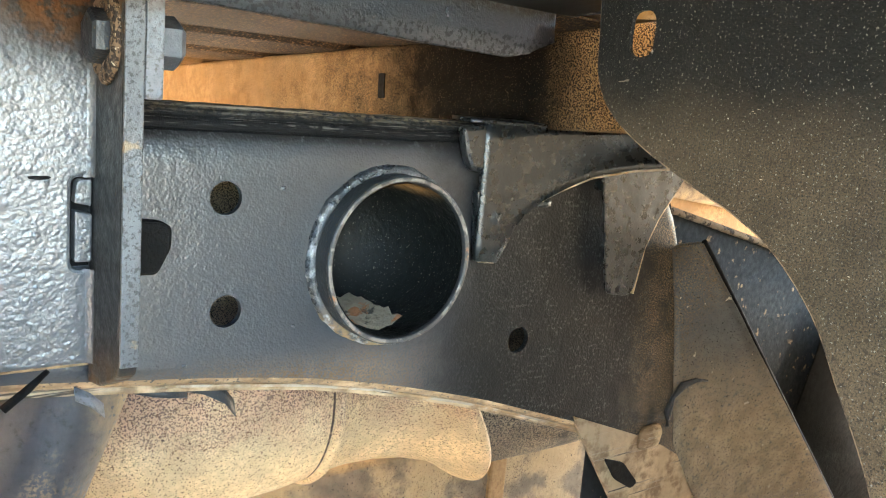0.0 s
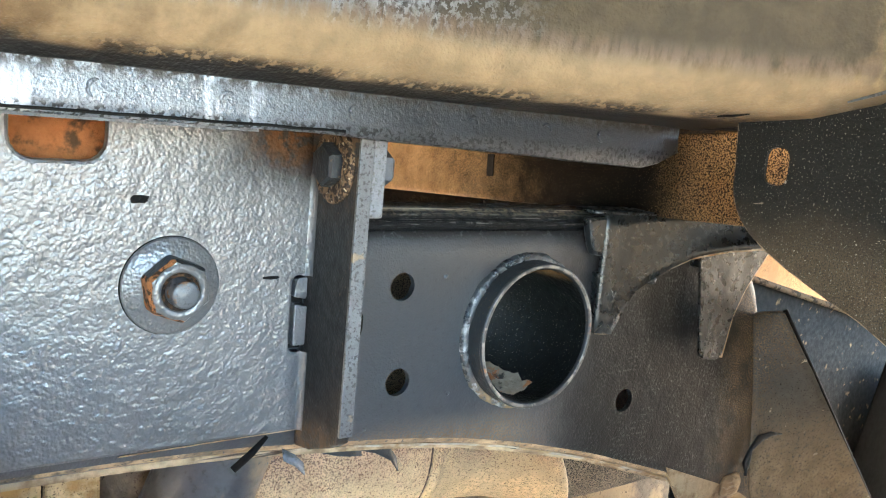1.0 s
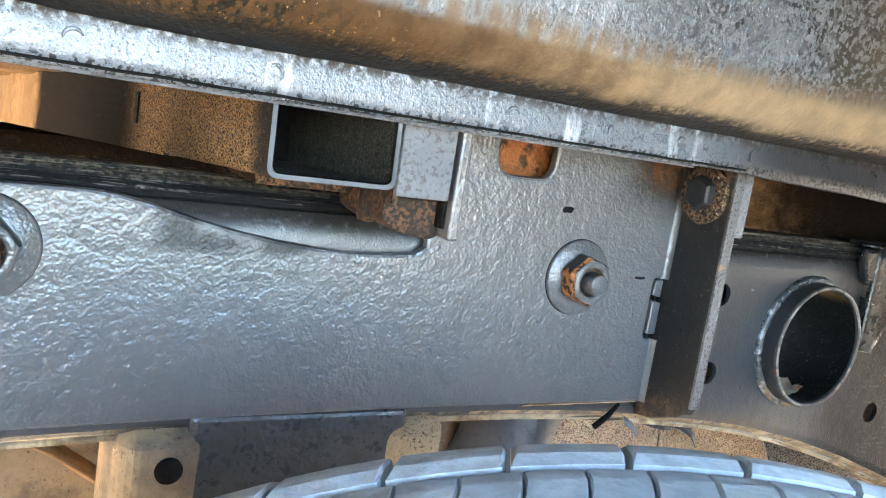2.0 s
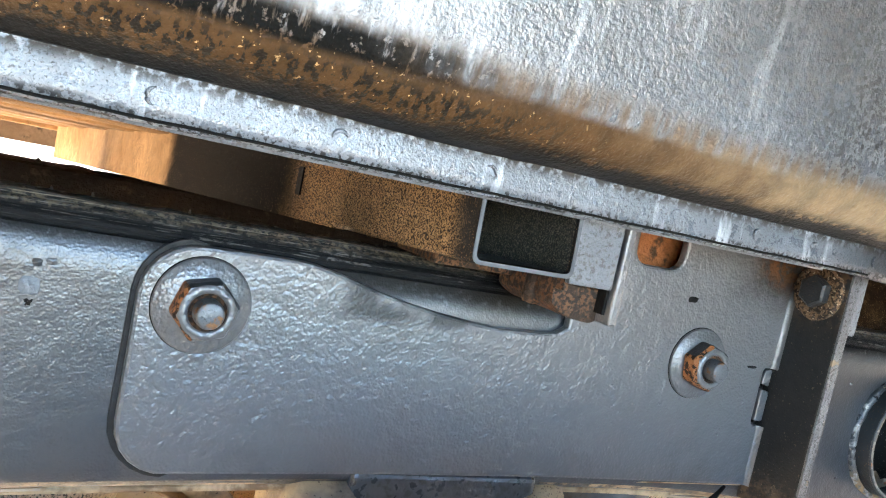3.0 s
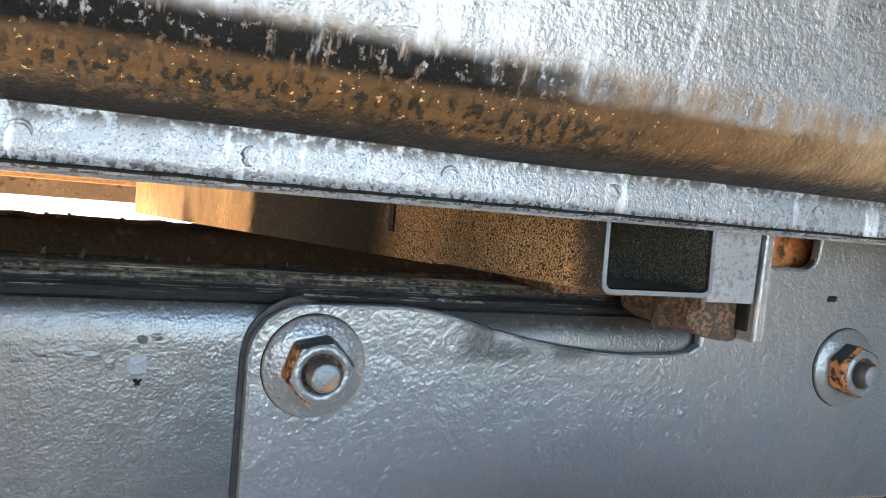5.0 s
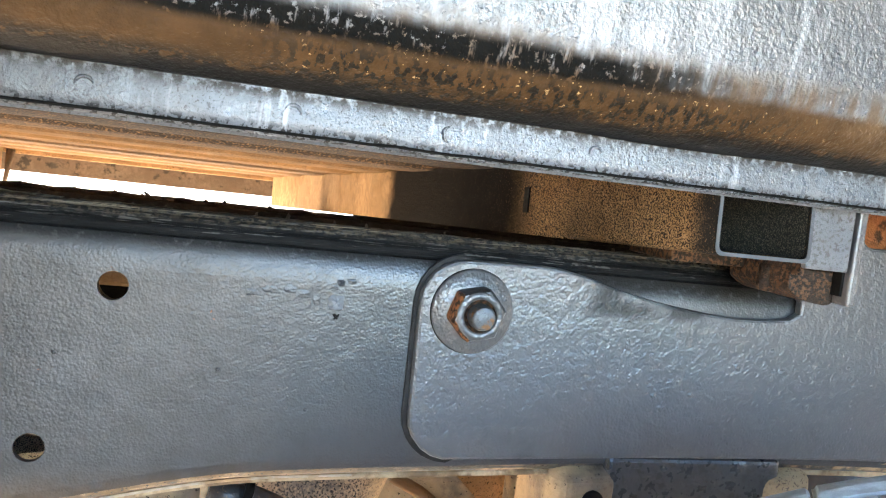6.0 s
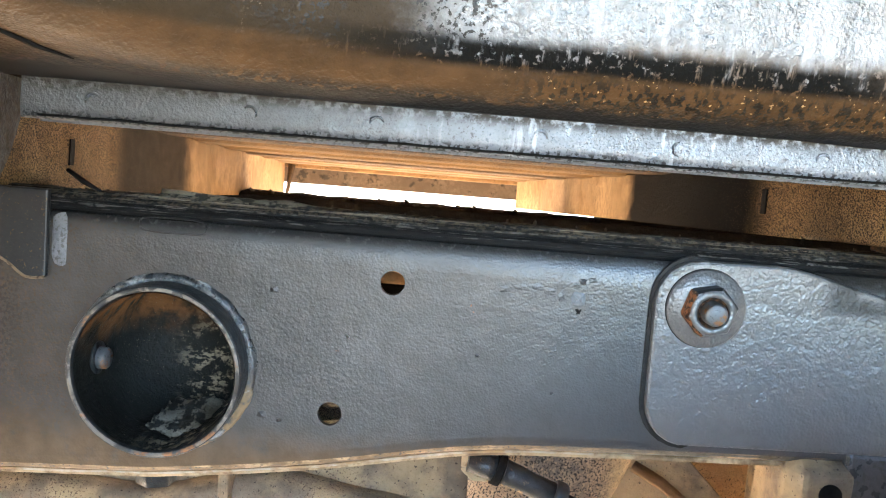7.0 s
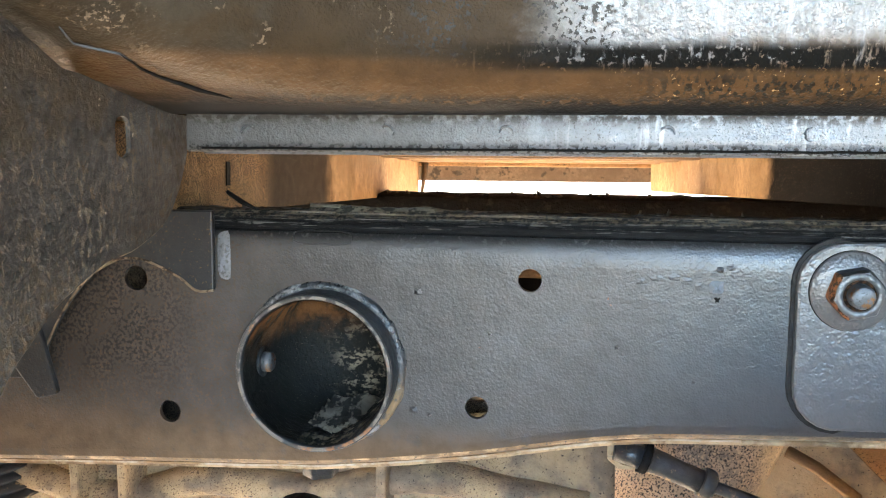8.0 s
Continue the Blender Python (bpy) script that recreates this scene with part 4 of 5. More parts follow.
part("slot_shadow", block(0.0846, 0.0934, -0.0012, -0.0002, 0.6645, 0.705, 0.0), dark_void, bracket)
# dark strip drawn round the plate's left edge for its shaded, dirty groove
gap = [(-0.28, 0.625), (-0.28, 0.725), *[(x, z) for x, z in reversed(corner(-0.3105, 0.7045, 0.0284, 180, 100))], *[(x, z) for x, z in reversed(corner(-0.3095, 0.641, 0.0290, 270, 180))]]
part("grime_line", plate(gap, [], -0.0014, 0.0005, 0.0006), grime_shade, bracket, "dark line of grime and shade along the plate edge")
# end flange, standing out from the plate
YZ = Matrix(((0, 1, 0, 0), (1, 0, 0, 0), (0, 0, 1, 0), (0, 0, 0, 1)))      # plate drawn in y-z, thick along x
end = part("end_flange", plate([(-0.002, 0.81), (-0.002, 0.609), (-0.018, 0.612), (-0.040, 0.621), (-0.047, 0.6255), (-0.049, 0.63), (-0.049, 0.81)], [], 0.0935, 0.1015, 0.0012, YZ), flange_black, bracket, "dusty outstanding end flange")
part("edge_strip", block(0.0936, 0.1014, -0.0505, -0.0485, 0.63, 0.808, 0.0005), flange_grey, end, "scuffed grey flange edge")
part("bend", grid([[(0.0935 - 0.004 * (1 - math.sin(a)), -0.007 - 0.004 * (1 - math.cos(a)), z) for a in (radians(15 * k) for k in range(7))] for z in (0.62, 0.64, 0.664)]), plate_paint, bracket)
part("bend", grid([[(0.0935 - 0.004 * (1 - math.sin(a)), -0.007 - 0.004 * (1 - math.cos(a)), z) for a in (radians(15 * k) for k in range(7))] for z in (0.7055, 0.74, 0.81)]), plate_paint, bracket)
part("mating_plate", plate(soft_corners([(0.0, 0.81), (0.0, 0.744), (-0.0495, 0.742), (-0.0495, 0.81)], 0.002), [], 0.102, 0.1095, 0.001, YZ), worn_grey, bracket)
# a steel strap in shade, the shade put into its black colour
part("through_strap", plate(soft_corners([(0.104, 0.6595), (0.1235, 0.659), (0.130, 0.672), (0.130, 0.682), (0.125, 0.685), (0.104, 0.686)], 0.003), [], -0.007, 0.0, 0.0015), dark_void, bracket, "dark strap end against the rail")
part("peg", block(-0.0800, -0.0722, -0.0115, -0.0068, 0.7575, 0.776, 0.0018, 3), worn_grey, bracket, "small painted peg")
part("peg_tip", rough_up(block(-0.0795, -0.0727, -0.0105, -0.0068, 0.7515, 0.7572, 0.0016, 2), 0.0008, 200), spot_rust, bracket, "rusty tip of the peg")
# rusty backing behind the notch
part("backing", plate(soft_corners([(-0.075, 0.748), (0.01, 0.748), (0.01, 0.80), (-0.075, 0.80)], 0.004), [], 0.012, 0.018, 0.001), rust_metal, bracket, "orange rusted plate behind the notch")
part("spacer", block(-0.07, 0.06, 0.0, 0.012, 0.742, 0.752, 0.001), rust_metal, bracket)


def hex_bolt(cx, cz, y, turn, label):
    """Washer, nut and stud end, standing out from the plate at y."""
    b = thing("flange_nut", label, "nut", "nuts on the bracket", m=facing(cx, y, cz) @ Matrix.Rotation(radians(turn), 4, "Z"))
    # thin black ring outlines the washer
    part("grime_ring", lathe([(0.02, 0.0004), (0.0241, 0.0004), (0.0243, -0.0004)], 48), dark_void, b)
    w = part("washer", lathe([(0.009, 0), (0.0235, 0), (0.0238, 0.0012), (0.023, 0.0024), (0.009, 0.0026)], 48), plate_paint, b, "painted flat washer")
    bm = lathe([(0.0095, 0.0024), (0.0150, 0.0024), (0.0162, 0.0036), (0.0162, 0.0122), (0.0144, 0.0150), (0.0132, 0.0154)], 6)
    bmesh.ops.bevel(bm, geom=[e for e in bm.edges if len(e.link_faces) == 2 and abs(e.verts[0].co.z - e.verts[1].co.z) > 0.005], offset=0.0016, segments=2, affect="EDGES", profile=0.5)
    for f in bm.faces:
        f.smooth = False
        n = Matrix.Rotation(radians(turn), 3, "Z") @ f.normal
        # orange on the sides turned to the front of the vehicle, dark on the upper ones
        if abs(n.z) < 0.75:
            f.material_index = 1 if n.x < 0.05 and n.y < 0.75 else 2 if n.y > 0.3 else 0
    nut = part("nut", bm, plate_paint, b, "hex nut with orange rust on one side")
    nut.data.materials.append(nut_rust)
    nut.data.materials.append(dark_steel)
    part("face", lathe([(0.0133, 0.0150), (0.0130, 0.0157), (0.0098, 0.0160), (0.0092, 0.0150), (0.0090, 0.0095)], 40), plate_paint, b, "round painted nut face")
    part("thread_recess", lathe([(0.0095, 0.0152), (0.0086, 0.0138), (0.0064, 0.0128)], 40), spot_rust, b, "rusty countersink of the nut")
    stud = [(0.0070, 0.009)]
    for k in range(8):
        stud += [(0.0071, 0.0100 + k * 0.0014), (0.0061, 0.0107 + k * 0.0014)]
    part("stud", lathe(stud + [(0.0066, 0.0216), (0.0062, 0.0224), (0.0053, 0.0229), (0.0, 0.0227)], 32), stud_paint, b, "threaded stud end")
    return b


hex_bolt(-0.3065, 0.7018, -0.0072, 12, "rust-streaked hex nut on a painted washer")
hex_bolt(0.0195, 0.7032, -0.0072, 40, "hex nut and bright stud on a painted washer")

# bolt through the end flange
through_bolt = thing("through_bolt", "rusty hex bolt through the bracket flange", "bolt", m=Matrix.Translation((0.0935, -0.027, 0.766)) @ Matrix.Rotation(radians(-90), 4, "Y"))
bm = lathe([(0.0, 0.0085), (0.0095, 0.0085), (0.0112, 0.0072), (0.0112, 0.0), (0.0, 0.0)], 6)
for f in bm.faces:
    f.smooth = False
part("head", bm, dark_steel, through_bolt)
part("washer", rough_up(lathe([(0.005, 0.0), (0.0195, 0.0), (0.019, 0.0016), (0.0165, 0.003), (0.0135, 0.002), (0.005, 0.0016)], 48), 0.0009, 260), washer_rust, through_bolt, "rusted washer")
bm = lathe([(0.006, -0.016), (0.0105, -0.016), (0.0115, -0.0175), (0.0115, -0.0275), (0.009, -0.03), (0.0, -0.03)], 6)
for f in bm.faces:
    f.smooth = False
part("nut", bm, bolt_metal, through_bolt)
part("nut_washer", lathe([(0.006, -0.0162), (0.015, -0.0162), (0.015, -0.018), (0.006, -0.0182)], 32), rust_metal, through_bolt)
# lumps in the thick paint
rng = random.Random(12)
for k in range(46):
    x, z, w = rng.uniform(-0.32, 0.08), rng.uniform(0.625, 0.708), rng.uniform(0.0025, 0.006)
    part("paint_lump", scar(x, z, w * rng.uniform(1, 1.8), w, k * 1.7, -0.0071, 0.0011), plate_paint, bracket)
# small chips of paint on the bracket
for x, z, w, h in ((0.0035, 0.7445, 0.010, 0.005), (-0.075, 0.656, 0.007, 0.006), (0.072, 0.705, 0.012, 0.002)):
    part("paint_chip", scar(x, z, w, h, x * 50, -0.0072, 0.0012), dark_void if w > 0.008 else plate_paint, bracket, "")


# ---------- vehicle body ----------
BODY = Matrix.Translation((0, -0.0775, 0)) @ Matrix.Rotation(radians(2.86), 4, "Z") @ Matrix.Translation((0, 0, 0.79)) @ Matrix.Rotation(radians(-3.2), 4, "X") @ Matrix.Translation((0, 0, -0.79))
sill = thing("body_sill", "black stone-guarded body sill with spot-welded flange", "sill", m=BODY)
rows = []
for i in range(61):
    x = -0.668 + 0.98 * i / 60
    e = 0.0006 * noise.noise((x * 25, 2, 0)) + (0.0016 * math.exp(-((x + 0.33) / 0.006) ** 2))
    cut = max(0.0, min(1.0, (x - 0.293) / 0.019)) * 0.022
    sag = -0.0065 * max(0.0, min(1.0, (x - 0.05) / 0.22))
    rows.append([(x, -0.0015, 0.803), (x, -0.0012, 0.797), (x, -0.0016 + e, 0.790 + sag * 0.5), (x, -0.0010, 0.7835 + cut + e + sag), (x, 0.0006, 0.7825 + cut + e + sag), (x, 0.0016, 0.7835 + cut + e + sag), (x, 0.0016, 0.803)])
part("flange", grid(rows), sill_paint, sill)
part("inner_leaf", thick(grid([[(-0.66 + 0.69 * i / 40, 0.0026, 0.7814 + 0.0005 * noise.noise((i, 0, 0))), (-0.66 + 0.69 * i / 40, 0.0026, 0.80)] for i in range(41)]), 0.0014), worn_grey, sill, "pale raw edge of the inner leaf")
part("edge_line", pipe([(-0.66 + 0.73 * i / 60, -0.0012, 0.7842 + 0.0007 * noise.noise((i * 0.9, 1, 0))) for i in range(61)], 0.0007, 6), dark_void, sill)
for x in (-0.635, -0.563, -0.503, -0.425, -0.357, -0.286, -0.214, -0.098, -0.035, 0.015, 0.075, 0.143, 0.195, 0.24):
    k = (x * 37) % 1.0
    arc = [(x + 0.0034 * math.cos(radians(b)), -0.0016, 0.7925 + 0.0034 * math.sin(radians(b))) for b in (k * 200 - 60 + 20 * q for q in range(9))]
    part("spot_weld", pipe(arc, [0.0002, 0.0006, 0.0008, 0.0009, 0.0009, 0.0009, 0.0008, 0.0006, 0.0002], 6), sill_paint, sill)

# wheel-well wall: straight behind the wheel, rounded into the end walls
ARC = 0.25
X0, X1 = -0.70, 0.325
path = []
for k in range(9):
    path.append((X0, -0.62 + 0.37 * k / 8, None))
for k in range(1, 17):
    a = radians(90 * k / 16)
    path.append((X0 + ARC - ARC * math.cos(a), -ARC + ARC * math.sin(a), a))
for k in range(1, 30):
    path.append((X0 + ARC + (X1 - X0 - 2 * ARC) * k / 30, 0.0, radians(90)))
for k in range(0, 17):
    a = radians(90 + 90 * k / 16)
    path.append((X1 - ARC - ARC * math.cos(a), -ARC + ARC * math.sin(a), a))
for k in range(1, 9):
    path.append((X1, -ARC - 0.37 * k / 8, -1))
# the wall's unseen top is carried up to z 1.6 to block the sun
LIFT = [(0.004, 0.8035), (0.010, 0.8065), (0.017, 0.8115), (0.0225, 0.818), (0.026, 0.827), (0.0285, 0.84), (0.032, 0.87), (0.04, 0.93), (0.055, 1.0), (0.07, 1.1), (0.07, 1.6)]
rows = []
for x, y, a in path:
    if a is None:
        n, foot = (1, 0), (x, y)
    elif a == -1:
        n, foot = (-1, 0), (x, y)
    else:
        n, foot = (math.cos(a), -math.sin(a)), (x, -0.0015)
    row = [(foot[0], foot[1], 0.803), ((foot[0] + x) / 2 + n[0] * 0.002, (foot[1] + y) / 2 + n[1] * 0.002, 0.8032)]
    row += [(x + n[0] * d, y + n[1] * d, z + 0.0025 * noise.noise((x * 6, y * 6, z * 6))) for d, z in LIFT]
    rows.append(row[:1] + [(px, py, pz + min(0.3, (1.6 if x < 0 else 0.5) * max(0.0, -py) ** 2)) for px, py, pz in row[1:]])
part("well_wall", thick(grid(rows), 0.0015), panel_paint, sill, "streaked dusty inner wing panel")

# cracked sealer seams where the wall meets the end walls
def seam(points, radii, material):
    part("sealer_seam", pipe([(x, y, z - 0.0006) for x, y, z in points], radii, 6), material, sill, "cracked line of seam sealer")


seam([(-0.6675, -0.1181, 0.8256), (-0.6687, -0.1112, 0.8232), (-0.6692, -0.1056, 0.8213), (-0.6614, -0.1028, 0.8197), (-0.6538, -0.0994, 0.8184), (-0.6522, -0.0924, 0.8163)], [0.0003, 0.0005, 0.0006, 0.0006, 0.0006, 0.0004], bolt_metal)
seam([(-0.6535, -0.0990, 0.8181), (-0.6522, -0.0920, 0.8160), (-0.6516, -0.0848, 0.8141), (-0.6481, -0.0794, 0.8123), (-0.6446, -0.0733, 0.8109), (-0.6366, -0.0624, 0.8082), (-0.6265, -0.0483, 0.8056)], [0.0003, 0.0005, 0.0006, 0.0007, 0.0009, 0.0013, 0.0003], dark_void)
seam([(0.2491, -0.0682, 0.8045), (0.2516, -0.076, 0.8052), (0.2536, -0.0834, 0.806)], [0.0004, 0.0009, 0.0003], dark_void)
seam([(0.2745, -0.1215, 0.813), (0.2786, -0.1354, 0.8173), (0.281, -0.147, 0.8215), (0.2828, -0.1549, 0.8253)], [0.0005, 0.0009, 0.0012, 0.0009], worn_grey)

floor = thing("tray_floor", "dust-covered corrugated steel floor seen from below", "floor pan", m=BODY)
prof = [(0.0, 0.803)]
for k in range(-1, 8):
    y = 0.207 + 0.137 * k      # each rib rises slowly and falls back steeply
    prof += [(y - 0.04, 0.8026), (y, 0.803), (y + 0.03, 0.8044), (y + 0.06, 0.8068), (y + 0.069, 0.807), (y + 0.077, 0.8034), (y + 0.08, 0.803)]
floor_dust = surf("brown_floor_dust", (0.17, 0.1, 0.042), 0.85, spec=0.1, grain=(("rough", 260, 0.001),), layers=(
    ((0.025, 0.018, 0.012), 0.7, (("rough", 700, 0.56, 0.62), ("rough", 16, 0.42, 0.62))),
    # darker towards the sill
    ((0.016, 0.011, 0.008), 0.8, (("grad", "Y", 0.6, 0.28), ("rough", 500, 0.34, 0.5))),))
part("corrugated_sheet", thick(grid([[(x, py, pz) for py, pz in prof] for x in (-1.5, -0.9, -0.3, 0.3, 0.9, 1.5)]), 0.0012), floor_dust, floor)
for f in floor.children[0].data.polygons:
    f.use_smooth = False
part("deck", block(-1.5, 1.5, 0.0, 1.35, 0.822, 0.832, 0.001), tan_dust, floor)

far_dust = surf("grey_brown_sill_dust", (0.16, 0.12, 0.085), 0.85, spec=0.1, grain=(("rough", 200, 0.001),), layers=(
    ((0.06, 0.05, 0.04), 0.8, (("rough", 40, 0.55, 0.65),)),))
far = thing("body_sill", "dust-brown far side sill against the daylight", "sill", m=BODY)
part("flange", block(-1.5, 1.5, 1.235, 1.24, 0.767, 0.806, 0.001), far_dust, far)
part("rail_strip", block(-1.5, 1.5, 1.19, 1.2, 0.795, 0.806, 0.001), tan_dust, far)


part("stay", pipe([(-0.70, 1.185, 0.80), (-0.703, 1.18, 0.76), (-0.712, 1.18, 0.70)], [0.007, 0.004, 0.0015], 8), far_dust, far, "thin stay below the sill")
part("clip", rough_up(block(-0.745, -0.728, 1.17, 1.185, 0.735, 0.795, 0.004, 2), 0.004, 60), spot_rust, far, "rusty sill clip")


def tube_member(x0, x1, y0, y1, z0, z1, label, skin, lean, wall=0.002):
    """A square tube that runs across the vehicle, open at its outer end, with a slot in each side."""
    ob = thing("crossmember", label, "crossmember", "crossmembers under the floor", m=BODY)
    outer, inside = soft_corners([(x0, z0), (x1, z0), (x1, z1), (x0, z1)], 0.005, 4), soft_corners([(x0 + wall, z0 + wall), (x1 - wall, z0 + wall), (x1 - wall, z1 - wall), (x0 + wall, z1 - wall)], 0.0035, 4)
    bm = bmesh.new()
    y2 = y1 if lean == (0.0, 0.0) else 0.172
    a = [[bm.verts.new((x, y, z)) for x, z in outer] for y in (y0, y2)]
    b = [[bm.verts.new((x, y, z)) for x, z in inside] for y in (y0, y2)]
    n = len(outer)
    for i in range(n):
        j = (i + 1) % n
        bm.faces.new((a[0][i], a[0][j], a[1][j], a[1][i]))
        bm.faces.new((b[0][i], b[1][i], b[1][j], b[0][j]))
        bm.faces.new((a[0][i], b[0][i], b[0][j], a[0][j]))
    bmesh.ops.recalc_face_normals(bm, faces=bm.faces)
    part("tube", bm, skin, ob)
    lean0, lean1 = lean
    rows = [[(x0 + lean0 * t, 0.17 + (y1 - 0.17) * t, z) for z in (z1, z1 - 0.02, z0 + 0.003, z0 - 0.0005)] + [(x1 + lean1 * t, 0.17 + (y1 - 0.17) * t, z) for z in (z0 - 0.0005, z0 + 0.003, z1 - 0.02, z1)] for t in (k / 6 for k in range(7))]
    deep = grid(rows)
    for f in deep.faces:
        f.smooth = False
    deep.verts.ensure_lookup_table()
    deep.faces.new([deep.verts[k] for k in range(8)])
    if lean == (0.0, 0.0):
        deep.free()
    else:
        part("rear_tube", deep, skin, ob)
    bm = bmesh.new()
    va = [bm.verts.new((x, y0 - 0.0006, z)) for x, z in outer]
    vb = [bm.verts.new((x, y0 - 0.0006, z)) for x, z in inside]
    for i in range(n):
        bm.faces.new((va[i], vb[i], vb[(i + 1) % n], va[(i + 1) % n]))
    part("cut_end", thick(bm, 0.0004), bolt_metal, ob, "pale cut tube end")
    sleeve = grid([[(x + (0.0006 if x < (x0 + x1) / 2 else -0.0006), y, z + (0.0006 if z < (z0 + z1) / 2 else -0.0006)) for x, z in inside] for y in (y0 + 0.001, y0 + 0.06, y0 + 0.12)], True)
    part("bore", sleeve, bore_grime, ob, "dark speckled inside of the tube")
    # black plate added inside, standing in for the dark depth of the tube
    part("plug", plate([(x, z) for x, z in inside], [], y0 + 0.12, y0 + 0.124), dark_void, ob)
    for x in (x0 - 0.0004 + lean0 * 0.055, x1 + 0.0004 + lean1 * 0.055):
        part("slot", block(x - 0.0006, x + 0.0006, 0.222, 0.230, (z0 + z1) / 2 - 0.010, (z0 + z1) / 2 + 0.009, 0.0), dark_void, ob)
    return ob


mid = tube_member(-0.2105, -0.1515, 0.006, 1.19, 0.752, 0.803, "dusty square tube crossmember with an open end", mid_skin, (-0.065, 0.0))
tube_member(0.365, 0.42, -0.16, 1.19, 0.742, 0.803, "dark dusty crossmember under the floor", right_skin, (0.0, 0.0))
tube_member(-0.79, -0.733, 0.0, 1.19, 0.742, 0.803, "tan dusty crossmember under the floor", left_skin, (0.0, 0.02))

outrigger = thing("body_outrigger", "tan dusty folded body outrigger beyond the flap", "bracket", m=BODY)
part("sheet", plate(soft_corners([(-0.26, 0.789), (-0.075, 0.789), (-0.06, 0.797), (-0.03, 0.80), (-0.03, 0.86), (-0.26, 0.86)], 0.004), [], 0.338, 0.3405, 0.0006, YZ), speckle_tan, outrigger)
part("flange", block(0.318, 0.338, -0.26, -0.03, 0.8035, 0.806, 0.0008), speckle_tan, outrigger)

# bracket beside the open tube
hanger = thing("tube_hanger", "small grey painted hanger with a rusty underside", "bracket")
part("face", block(-0.1462, -0.1185, -0.073, -0.069, 0.7485, 0.80, 0.001), worn_grey, hanger)
part("side", block(-0.1458, -0.1425, -0.069, -0.0075, 0.744, 0.80, 0.001), spot_rust, hanger)
# black strip drawn for the shade in the narrow gap
part("gap", block(-0.1182, -0.1165, -0.069, -0.0075, 0.735, 0.80, 0.0), dark_void, hanger)
part("return", block(-0.1163, -0.1105, -0.0735, -0.0075, 0.730, 0.80, 0.0015), plate_paint, hanger)
part("shelf", plate(soft_corners([(-0.146, 0.7475), (-0.146, 0.736), (-0.136, 0.730), (-0.118, 0.728), (-0.112, 0.733), (-0.112, 0.7475)], [0, 0.003, 0.006, 0.004, 0.004, 0]), [], -0.062, -0.0075, 0.001), spot_rust, hanger, "rusty curved underside")
part("stub", lathe([(0.0, 0.0), (0.005, 0.001), (0.006, 0.004), (0.0055, 0.016), (0.0, 0.016)], 20, Matrix.Translation((-0.143, -0.04, 0.731))), spot_rust, hanger)
part("pad", block(-0.195, -0.145, -0.02, 0.03, 0.742, 0.7505, 0.001), spot_rust, hanger)


# ---------- wheel-well end flaps ----------
def liner(x, inner_edge, slot_at, label, skin):
    inner_edge = flowing(inner_edge)
    ob = thing("wheel_well_flap", label, "mud flap", "flaps at the ends of the wheel well")
    y_out = -0.66
    outline = inner_edge + [(y_out, inner_edge[-1][1] - 0.02), (y_out, 1.12), (-0.45, 0.99), (-0.33, 0.895), (-0.28, 0.858), (-0.241, 0.835), (-0.205, 0.818), (inner_edge[0][0] - 0.04, 0.810)]
    slot = soft_corners([(slot_at[0] - 0.0065, slot_at[1] - 0.0095), (slot_at[0] + 0.0065, slot_at[1] - 0.0095), (slot_at[0] + 0.0065, slot_at[1] + 0.0095), (slot_at[0] - 0.0065, slot_at[1] + 0.0095)], 0.0064)
    part("sheet", plate(outline, [slot], x, x + 0.0022, 0.0, YZ), skin, ob)
    part("edge", pipe([(x + 0.001, yy, zz) for yy, zz in inner_edge], 0.0009, 8), rolled_dust, ob, "dusty rolled edge")
    return ob


liner(0.270, [(-0.133, 0.806), (-0.1345, 0.785), (-0.136, 0.769), (-0.142, 0.757), (-0.153, 0.747), (-0.168, 0.738), (-0.185, 0.730), (-0.2, 0.7235), (-0.213, 0.718), (-0.231, 0.707), (-0.249, 0.688),
              (-0.261, 0.667), (-0.279, 0.633), (-0.297, 0.58), (-0.31, 0.5), (-0.32, 0.4)], (-0.158, 0.7855), "black wheel-well flap with a slot and dust spatter", liner_black)
liner(-0.677, [(-0.095, 0.806), (-0.094, 0.79), (-0.101, 0.773), (-0.111, 0.758), (-0.125, 0.746), (-0.154, 0.737), (-0.178, 0.7345), (-0.197, 0.729), (-0.217, 0.722), (-0.233, 0.712), (-0.254, 0.696),
               (-0.275, 0.66), (-0.292, 0.60), (-0.305, 0.5), (-0.315, 0.4)], (-0.161, 0.790), "dusty brown wheel-well flap with a slot", liner_brown)

# unseen plain bodywork added beyond the flaps to block side light
for x0, x1 in ((0.345, 1.5), (-1.9, -0.73)):
    side = part("body_side", block(x0, x1, -0.68, -0.34, 0.12, 1.6, 0.01), liner_black, None, "unseen dark bodywork added to block light beside the wheel well")
    tagged(side, category="body panel", kind="structure")

# unseen outer wing with the wheel arch, and well top, added against sky light
ARCH_X, ARCH_Z, ARCH_R = -0.2, 0.36, 0.64
arch = [(ARCH_X + ARCH_R * math.cos(a), ARCH_Z + ARCH_R * math.sin(a)) for a in (radians(180 - 180 * k / 40) for k in range(41))]
wing = part("body_side", plate([(-2.6, 0.3), *[p for p in arch], (2.2, 0.3), (2.2, 2.05), (-2.6, 2.05)], [], -0.70, -0.69), liner_black, None, "unseen outer wing added to limit sky light through the arch")
tagged(wing, category="body panel", kind="structure")
roof = part("body_side", block(-1.9, 1.5, -0.69, 0.12, 1.16, 1.18, 0.002), liner_black, None, "unseen dark top added over the wheel well to block the sky")
